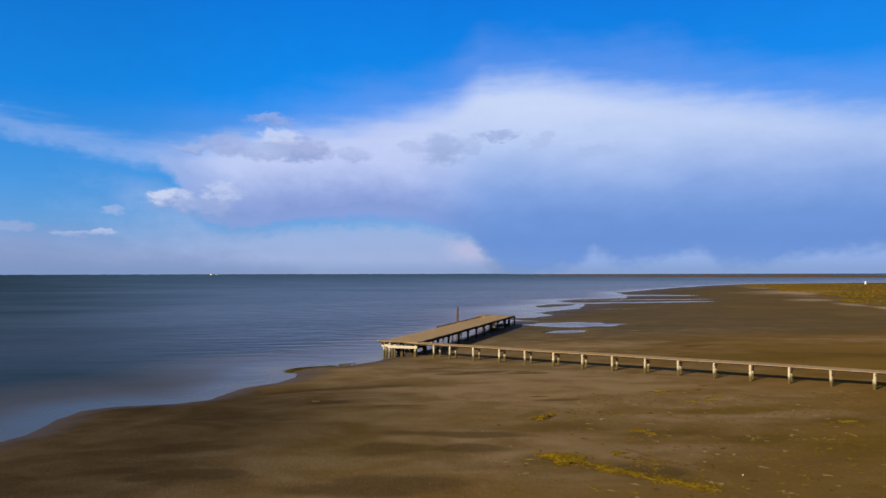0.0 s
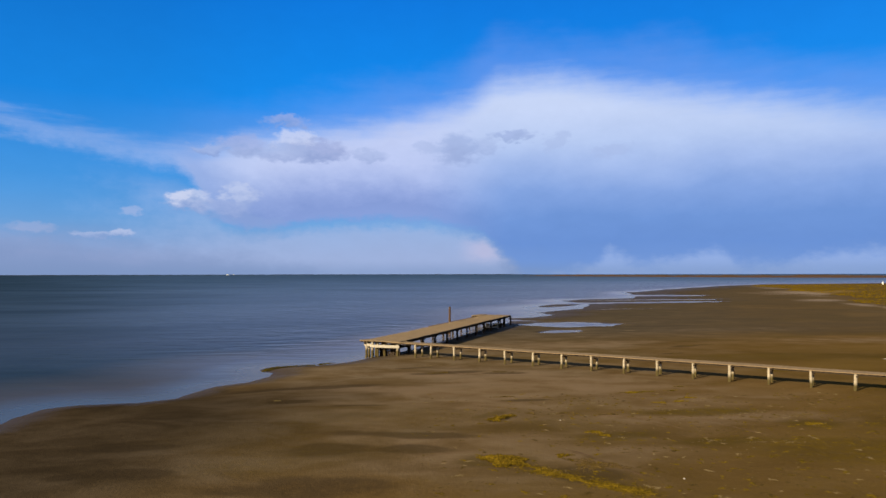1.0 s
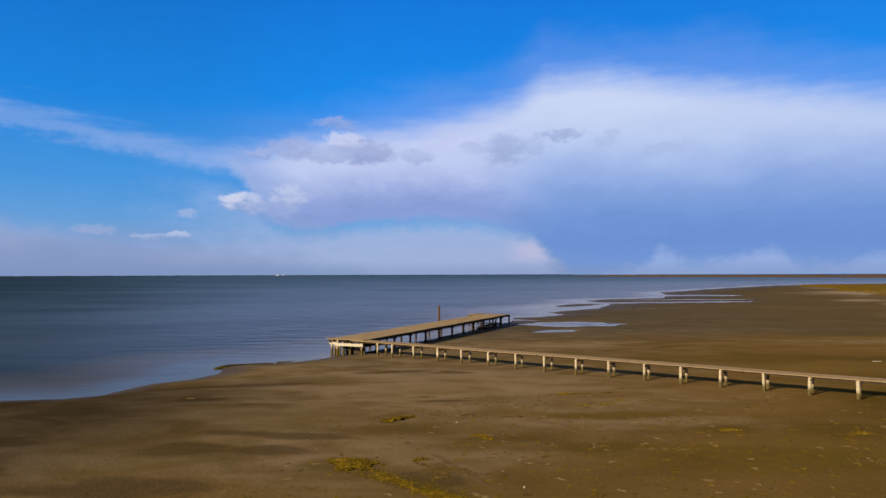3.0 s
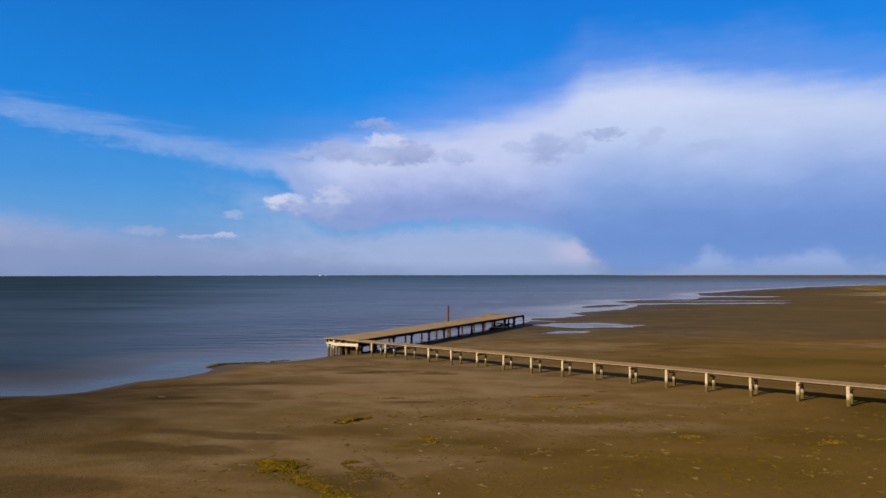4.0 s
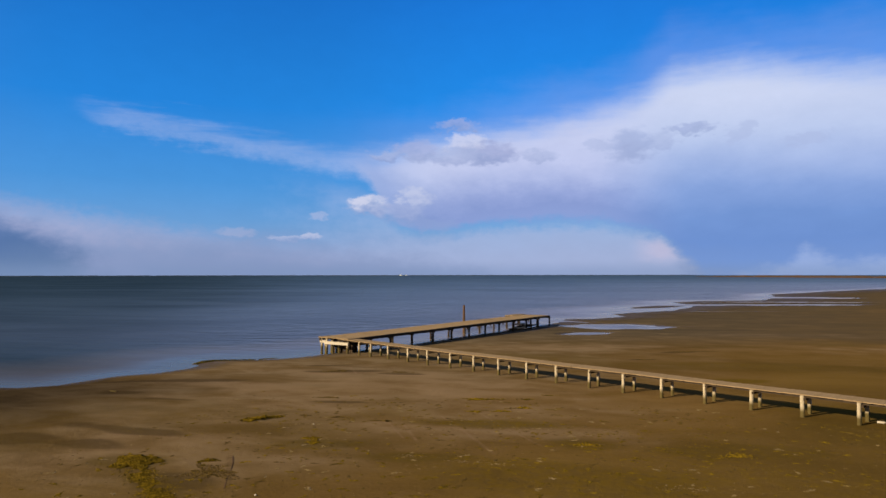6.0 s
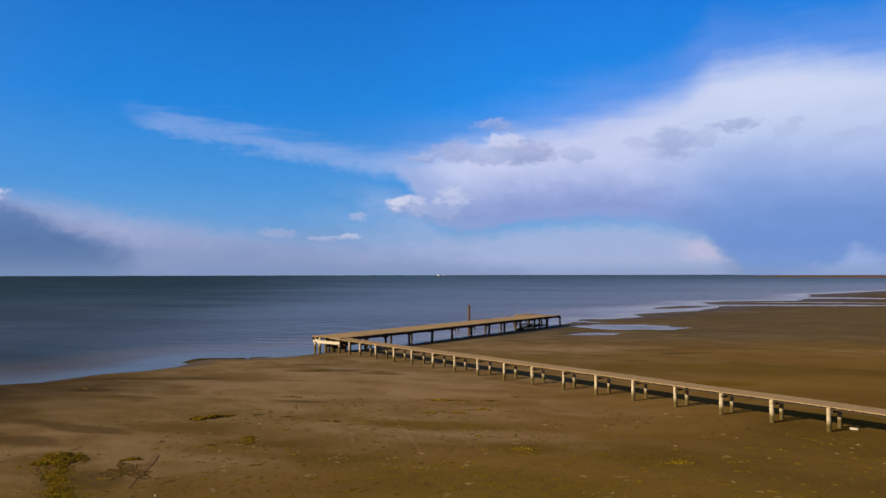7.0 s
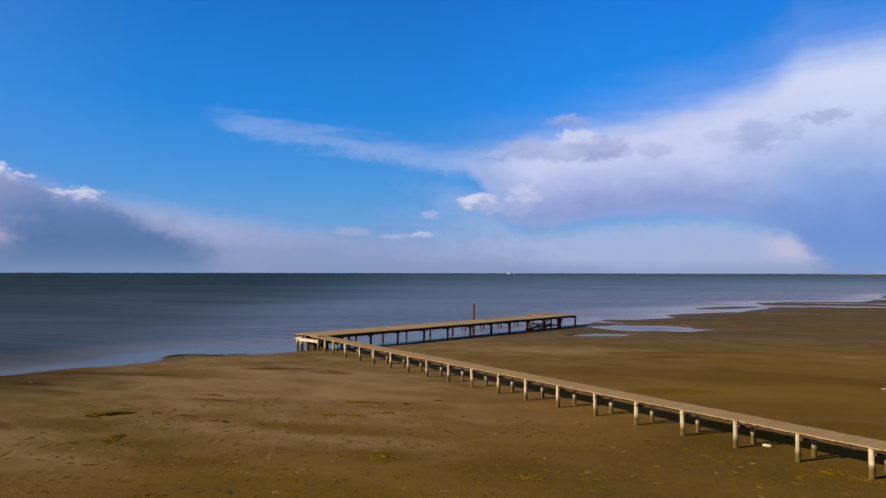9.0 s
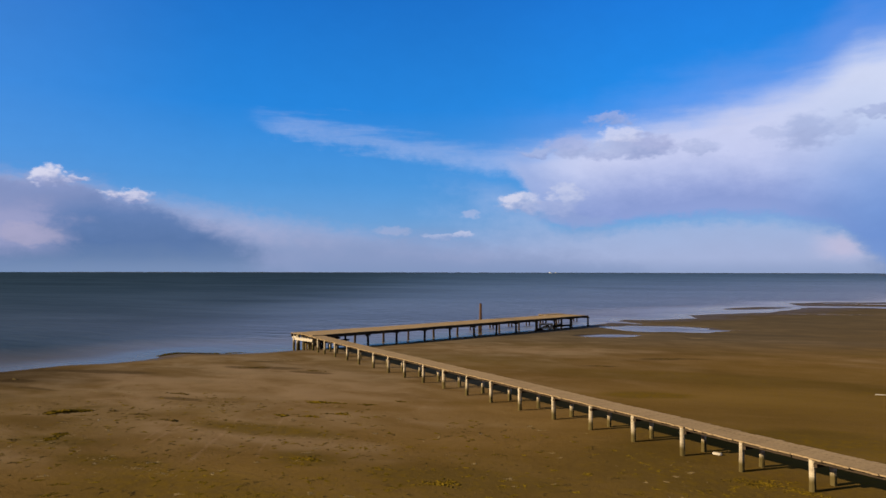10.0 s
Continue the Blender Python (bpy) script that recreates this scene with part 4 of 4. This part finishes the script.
def make_weed_on_sand():
    weed_heap("thick olive yellow heap of stranded seaweed", np.concatenate([blob(-2.3, 22.7, 0.92, 0.85, 0.1, 9000, 1, 0.7), blob(-2.2, 22.55, 0.85, 0.72, 0.1, 7000, 208, 0.5), blob(-1.7, 22.1, 0.6, 0.4, -0.6, 2200, 2)]), 0.025, 0.55, 3, None, 0.15)
    trail = np.concatenate([band([(-1.7, 22.0), (-0.9, 21.0), (-0.2, 20.4), (0.8, 19.4), (2.1, 18.3)], 0.24, 7600, 4), blob(1.0, 19.2, 0.9, 0.4, -0.7, 1600, 5)])
    trail = trail[fbm(trail[:, 0] * 2.2, trail[:, 1] * 2.2, 207, 3) > -0.18]
    weed_heap("trailing yellow band of stranded seaweed", trail, 0.021, 0.55, 6)
    weed_heap("small olive clump of stranded seaweed", np.concatenate([blob(-1.55, 30.3, 0.38, 0.42, 0.6, 500, 7), band([(-1.7, 30.1), (-1.1, 30.8), (-0.45, 31.4)], 0.13, 900, 8), blob(-0.5, 31.4, 0.18, 0.14, 0.2, 160, 203)]), 0.034, 0.6, 9, None, 0.1)
    weed_heap("frayed olive clump of stranded seaweed", np.concatenate([blob(2.75, 27.4, 0.5, 0.36, -0.3, 420, 10), blob(3.1, 26.7, 0.34, 0.26, 0.1, 260, 12), blob(0.35, 23.3, 0.42, 0.3, 0.4, 220, 204)]), 0.034, 0.6, 13)
    weed_heap("small dark flattened tuft of dried seaweed", np.concatenate([blob(1.9, 26.0, 0.3, 0.16, 0.1, 160, 11), blob(4.2, 31.6, 0.4, 0.14, 0.1, 60, 205)]), 0.034, 0.5, 206, DRY)
    weed_heap("flat olive raft of dried seaweed", blob(8.5, 38.4, 1.25, 0.35, 0.25, 520, 14), 0.045, 0.5, 15)
    weed_heap("scattered olive scraps of dried seaweed", np.concatenate([blob(10.0, 35.1, 0.6, 0.25, 0.3, 70, 16), blob(10.9, 36.2, 0.8, 0.25, 0.4, 90, 17), blob(8.7, 34.7, 0.5, 0.25, 0.0, 60, 18), blob(11.0, 38.9, 0.5, 0.18, 0.3, 50, 19), blob(12.3, 40.5, 0.6, 0.15, 0.2, 40, 20)]), 0.055, 0.45, 21)
    weed_heap("yellow algae growing on damp sand", np.concatenate([blob(14.2, 28.8, 0.7, 0.4, 0.2, 120, 22), blob(20.0, 28.3, 0.9, 0.5, 0.4, 130, 23)]), 0.05, 0.4, 24)
    weed_heap("yellow green weed round the post feet", np.concatenate([blob(29.6, 32.9, 1.2, 0.7, 0.3, 420, 25), blob(30.9, 32.5, 1.0, 0.5, -0.4, 260, 26)]), 0.034, 0.35, 27)
    weed_heap("low dark bank of weed at the water's edge", np.concatenate([blob(-16.9, 52.9, 1.3, 0.6, 0.6, 1100, 28), band([(-16.9, 53.3), (-14.9, 55.0), (-12.6, 57.0)], 0.16, 500, 29)]), 0.085, 0.5, 30, WRACK)
    weed_heap("thin dark wrack line on sand", np.concatenate([blob(-3.4, 47.6, 1.2, 0.3, 0.5, 120, 31), blob(1.2, 48.1, 0.8, 0.15, 0.0, 60, 32), blob(0.6, 31.9, 0.4, 0.12, 0.1, 30, 33), blob(2.3, 31.9, 0.5, 0.15, 0.2, 40, 34), blob(4.8, 31.6, 0.4, 0.12, 0.0, 30, 35), blob(-0.2, 36.9, 1.0, 0.12, 0.1, 60, 36), blob(23.2, 65.6, 1.6, 0.25, 0.4, 90, 37), blob(19.4, 59.2, 0.8, 0.2, 0.2, 40, 38)]), 0.07, 0.4, 39, DRY)
    rng = np.random.RandomState(50)
    # thin litter, thicker in streaks along the old tide lines
    xy = np.stack([rng.uniform(-6, 34, 30000), rng.uniform(16, 42, 30000)], -1)
    thick = fbm(xy[:, 0] / 2.6, xy[:, 1] / 1.3, 51, 3) + 0.5 * fbm(xy[:, 0] / 9, xy[:, 1] / 6, 52, 2) + 0.25 - 0.05 * np.abs(xy[:, 1] - 27)
    keep = xy[thick + rng.uniform(-0.25, 0.25, 30000) > 0.32]
    keep = keep[-0.5731 * (keep[:, 0] + 5.16) - 0.8195 * (keep[:, 1] - 58.02) > 1.0]
    tagged(flakes("seaweed_scraps", keep[: len(keep) // 3], 0.038, 0.16, DRY, 53, 2.6), "small dark scraps of dried seaweed strewn over sand", "seaweed", kind="stuff")
    tagged(flakes("yellow_weed_scraps", keep[len(keep) // 2: len(keep) * 5 // 6], 0.036, 0.2, WEED, 54, 2.6), "small olive yellow scraps of seaweed strewn over sand", "seaweed", kind="stuff")
    # many small torn clumps
    pick = random.Random(97)
    dark, gold, tan = [], [], []
    for i in range(1400):
        x, y = pick.uniform(-5, 30), 17 + 21 * pick.random() ** 1.2
        if -0.5717 * (x + 5.3) - 0.8205 * (y - 57.9) < 1.5 or (x < 0 and pick.random() < 0.5):
            continue
        r = pick.uniform(0.05, 0.28)
        pts = blob(x, y, r, r * pick.uniform(0.3, 0.7), pick.uniform(0, 3.1), int(16 + 150 * r), 300 + i, 0.8)
        pick.choice((dark, dark, dark, gold, gold, gold, gold, tan)).append(pts)
    tagged(flakes("dark_weed_clumps", np.concatenate(dark), 0.027, 0.22, DRY, 98, 2.6), "small torn clumps of dark dried seaweed", "seaweed", kind="stuff")
    tagged(flakes("gold_weed_clumps", np.concatenate(gold), 0.027, 0.25, WEED, 99, 2.6), "small torn clumps of golden seaweed", "seaweed", kind="stuff")
    tagged(flakes("straw_clumps", np.concatenate(tan), 0.020, 0.3, SHELL, 100, 4.0), "thin wisps of pale straw on sand", "straw", kind="stuff")
    tagged(flakes("pebble_patch", blob(1.2, 21.9, 1.3, 0.9, -0.5, 1700, 101, 0.6), 0.026, 0.5, DRY, 102, 1.4), "dark pebbly patch beside the seaweed heap", "pebbles", kind="stuff")
    spots = [(11.0, 25.2, 1.6, 0.5), (9.6, 25.2, 0.9, 0.3), (7.6, 25.6, 1.2, 0.4), (12.0, 31.6, 2.5, 0.5), (14.3, 28.7, 1.2, 0.4), (8.8, 32.7, 1.3, 0.3), (10.8, 35.2, 0.6, 0.2), (8.2, 38.4, 0.8, 0.12), (3.0, 27.3, 1.2, 0.4), (1.8, 30.2, 1.2, 0.3), (17.5, 23.5, 2.0, 0.6), (-0.5, 21.0, 1.8, 0.7), (-1.2, 49.6, 1.5, 0.3), (-4.2, 52.2, 1.8, 0.3)]
    xy = np.concatenate([blob(x, y, rx, ry, 0.1 * (i % 5), int(26 * rx) + 8, 60 + i, 0.75) for i, (x, y, rx, ry) in enumerate(spots)] + [np.stack([rng.uniform(-4, 30, 240), rng.uniform(17, 40, 240)], -1)])
    tagged(flakes("shell_scatter", xy, 0.026, 0.25, SHELL, 90, 3.0), "pale broken shells and pebbles strewn over sand", "shells", kind="stuff")


make_weed_on_sand()


def lump(name, size, mat, seed, label, category, at, turn=0.0):
    """A rounded broken block sunk a little into the sand."""
    rng = random.Random(seed)
    bm = bmesh.new()
    bmesh.ops.create_icosphere(bm, subdivisions=2, radius=1.0)
    for v in bm.verts:
        q = v.co.copy()
        for k in range(3):
            q[k] = math.copysign(abs(q[k]) ** 0.6, q[k])
        v.co = Vector((q.x * size[0], q.y * size[1], q.z * size[2])) * (1 + 0.12 * noise.noise(v.co * 2 + Vector((seed, 0, 0))))
    ob = new(name, mesh_of(name, bm, mat, True))
    ob.matrix_world = Matrix.Translation((at[0], at[1], sand_at(*at) + size[2] * 0.7)) @ Matrix.Rotation(turn, 4, "Z")
    return tagged(ob, label, category)


lump("white_block", (0.19, 0.09, 0.055), PALE, 3, "white weathered foam block lying beside the boardwalk posts", "block", (28.15, 36.15), -0.3)
lump("white_stone", (0.035, 0.03, 0.025), PALE, 4, "small round white stone lying on bare sand", "stone", (3.95, 19.9))
lump("white_stone", (0.035, 0.03, 0.02), PALE, 5, "small white stone lying by seaweed", "stone", (1.75, 30.1))
lump("pale_stone", (0.26, 0.06, 0.025), POST, 6, "pale flat slab of stone lying on dark mud", "stone", (-13.6, 36.4), -0.1)
lump("bleached_plank", (0.42, 0.07, 0.025), PALE, 7, "short bleached plank stranded on open sand", "plank", (36.4, 53.9), 0.15)


def make_stick():
    bm = bmesh.new()
    rng = random.Random(8)
    last = None
    for i in range(8):
        f = i / 7
        ring = []
        for k in range(5):
            a = 2 * math.pi * k / 5
            r = 0.009 * (1 - 0.5 * f)
            x, y = 0.9 + 1.8 * f + 0.08 * math.sin(5 * f), 24.0 - 3.7 * f
            ring.append(bm.verts.new((x + r * math.cos(a), y + 0.1 * rng.random(), sand_at(x, y) + 0.006 + r * math.sin(a))))
        if last:
            for k in range(5):
                bm.faces.new((last[k], last[(k + 1) % 5], ring[(k + 1) % 5], ring[k]))
        else:
            bm.faces.new(ring[::-1])
        last = ring
    bm.faces.new(last)
    tagged(new("driftwood_stick", mesh_of("driftwood_stick", bm, POLE)), "thin brown driftwood stick lying across the sand", "stick")


make_stick()


def make_wreckage():
    """Broken timbers washed under the far part of the jetty."""
    rng = random.Random(12)
    base = J0 + JW * 36.6 + JX * 1.9
    for i in range(7):
        at = base + JW * rng.uniform(-3.0, 3.0) + JX * rng.uniform(-1.0, 1.2)
        me = log_mesh("driftwood_log", BEAM, 0.13, 0.09, rng.uniform(1.4, 2.8), seed=200 + i, lean=0.15)
        ob = new("driftwood_log", me)
        ob.matrix_world = Matrix.Translation((at.x, at.y, max(sand_at(at.x, at.y), -0.05) + 0.1 + 0.11 * (i % 3))) @ Matrix.Rotation(rng.uniform(0.6, 1.6), 4, "Z") @ Matrix.Rotation(rng.uniform(1.3, 1.5), 4, "X")
        tagged(ob, "dark waterlogged driftwood log under the jetty", "log", "driftwood under the jetty")
    f = thing("pale_crate", "broken pale wooden crate frame stranded under the jetty", "crate", (base.x - 0.2, base.y - 2.6, max(sand_at(base.x - 0.2, base.y - 2.6), 0) + 0.25), 0.5)
    for lo, hi in (((0, 0, 0), (0.08, 0.9, 0.62)), ((1.5, 0, 0), (1.58, 0.9, 0.55)), ((0, 0, 0.5), (1.58, 0.06, 0.64)), ((0, 0, 0.0), (1.58, 0.06, 0.14)), ((0, 0.84, 0.4), (1.58, 0.9, 0.56))):
        bm = bmesh.new()
        box(bm, lo, hi, 0.02)
        part("slat", bm, PALE, f)


make_wreckage()


# ---- along the far shore ----
def bank_strip(name, near, deep, height, rough, mat, label, seed, step=6.0, rows=5):
    """A long low bank: a ragged crest along a bent line."""
    pts = []
    for (ax, ay), (bx, by) in zip(near, near[1:]):
        m = max(2, int(math.dist((ax, ay), (bx, by)) / step))
        pts += [(ax + (bx - ax) * i / m, ay + (by - ay) * i / m) for i in range(m)]
    P = np.array(pts)
    out = P / np.linalg.norm(P, axis=1, keepdims=True)
    n = len(P)
    ragged = 1 + rough * fbm(np.arange(n) * step / 30.0, np.zeros(n), seed, 5)
    taper = np.clip(np.minimum(np.arange(n), n - 1 - np.arange(n)) * step / 250, 0, 1)
    verts, faces = [], []
    for r in range(rows):
        f = r / (rows - 1)
        h = height * math.sin(math.pi * f) ** 0.7 * ragged * taper - 0.3
        Q = P + out * (deep * f + 0.06 * deep * fbm(np.arange(n) * step / 40.0, np.full(n, f * 3), seed + 5, 3))[:, None]
        verts += [(x, y, z) for (x, y), z in zip(Q.tolist(), h.tolist())]
    for r in range(rows - 1):
        faces += [(r * n + i, r * n + i + 1, (r + 1) * n + i + 1, (r + 1) * n + i) for i in range(n - 1)]
    me = bpy.data.meshes.new(name)
    me.from_pydata(verts, [], faces)
    me.materials.append(mat)
    me.shade_smooth()
    return tagged(new(name, me), label, "marsh", kind="structure")


bank_strip("marsh_bank", [(330, 2050), (450, 1600), (560, 1180), (800, 920), (1320, 780), (2600, 700)], 300, 3.8, 0.4, MARSH, "long low brown marsh bank across the water", 61)
bank_strip("far_coast", [(-3600, 2500), (-2500, 3600), (-1300, 4200), (0, 4420), (900, 4350)], 60, 3.6, 0.25, HAZE, "faint dark line of far coast on the horizon", 63, 12.0)


def make_grass():
    rng = np.random.RandomState(71)
    y = 130 + 300 * rng.rand(26000) ** 1.2
    x = 105 + 0.39 * (y - 139) + 150 * rng.rand(26000) ** 1.5 - 6
    keep = (fbm(x / 9, y / 9, 72, 3) > -0.25) & (shore_distance(x, y) > 8) & (x - 104 - 0.39 * (y - 139) + 9 * fbm(x / 22, y / 22, 22, 4) > 1)
    xy = np.stack([x, y], -1)[keep]
    tagged(flakes("marsh_grass", xy, 0.20, 0.6, make_weed("marsh_grass_blades", (0.034, 0.023, 0.002, 1), (0.112, 0.066, 0.003, 1)), 73, 1.8, 0.3), "golden olive tufts of low marsh grass", "grass", kind="stuff")


make_grass()


def make_signboard():
    at = (293.0, 409.0)
    g = sand_at(*at)
    t = thing("signboard", "white signboard on two posts on the marsh", "sign", (at[0], at[1], g), -0.6)
    for x in (-0.3, 0.3):
        bm = bmesh.new()
        box(bm, (x - 0.06, -0.06, -0.3), (x + 0.06, 0.06, 2.2), 0, 0.01)
        part("post", bm, WHITE, t)
    bm = bmesh.new()
    box(bm, (-0.38, -0.11, 0.7), (0.38, -0.06, 2.2), 0, 0.01)
    part("board", bm, WHITE, t)


make_signboard()


def make_vessel(at, size, turn):
    t = thing("vessel", "small white vessel far out on the sea", "boat", at, turn, "vessels on the horizon")
    bm = bmesh.new()
    rows = []
    for i, (f, wd) in enumerate(((-0.5, 0.75), (-0.2, 1.0), (0.2, 0.9), (0.5, 0.08))):
        rows.append([bm.verts.new((f * size, s * wd * size * k, z)) for s, k, z in ((-1, 0.10, -0.4), (-1, 0.14, 0.16 * size), (1, 0.14, 0.16 * size), (1, 0.10, -0.4))])
    for a, b in zip(rows, rows[1:]):
        for k in range(3):
            bm.faces.new((a[k], b[k], b[k + 1], a[k + 1]))
    bm.faces.new(rows[0])
    bm.faces.new(rows[-1][::-1])
    part("hull", bm, WHITE, t)
    bm = bmesh.new()
    box(bm, (-0.3 * size, -0.09 * size, 0.16 * size), (0.12 * size, 0.09 * size, 0.34 * size), 0, 0.02 * size)
    part("cabin", bm, WHITE, t)
    bm = bmesh.new()
    box(bm, (-0.02 * size, -0.015 * size, 0.34 * size), (0.02 * size, 0.015 * size, 0.55 * size))
    part("mast", bm, WHITE, t)


make_vessel((-1085, 4150, 0), 18, 0.2)
make_vessel((-1052, 4160, 0), 14, 0.5)


# ---- boards last ----
lay_boards(walkway, W_FIRST, W_LAST, WIDE, 0.21, -0.03, 1, 0.0)
lay_boards(jetty, 0.0, J_LONG, J_WIDE + 0.12, 0.21, -J_WIDE + 0.04, 2, 0.015, J_TOP)
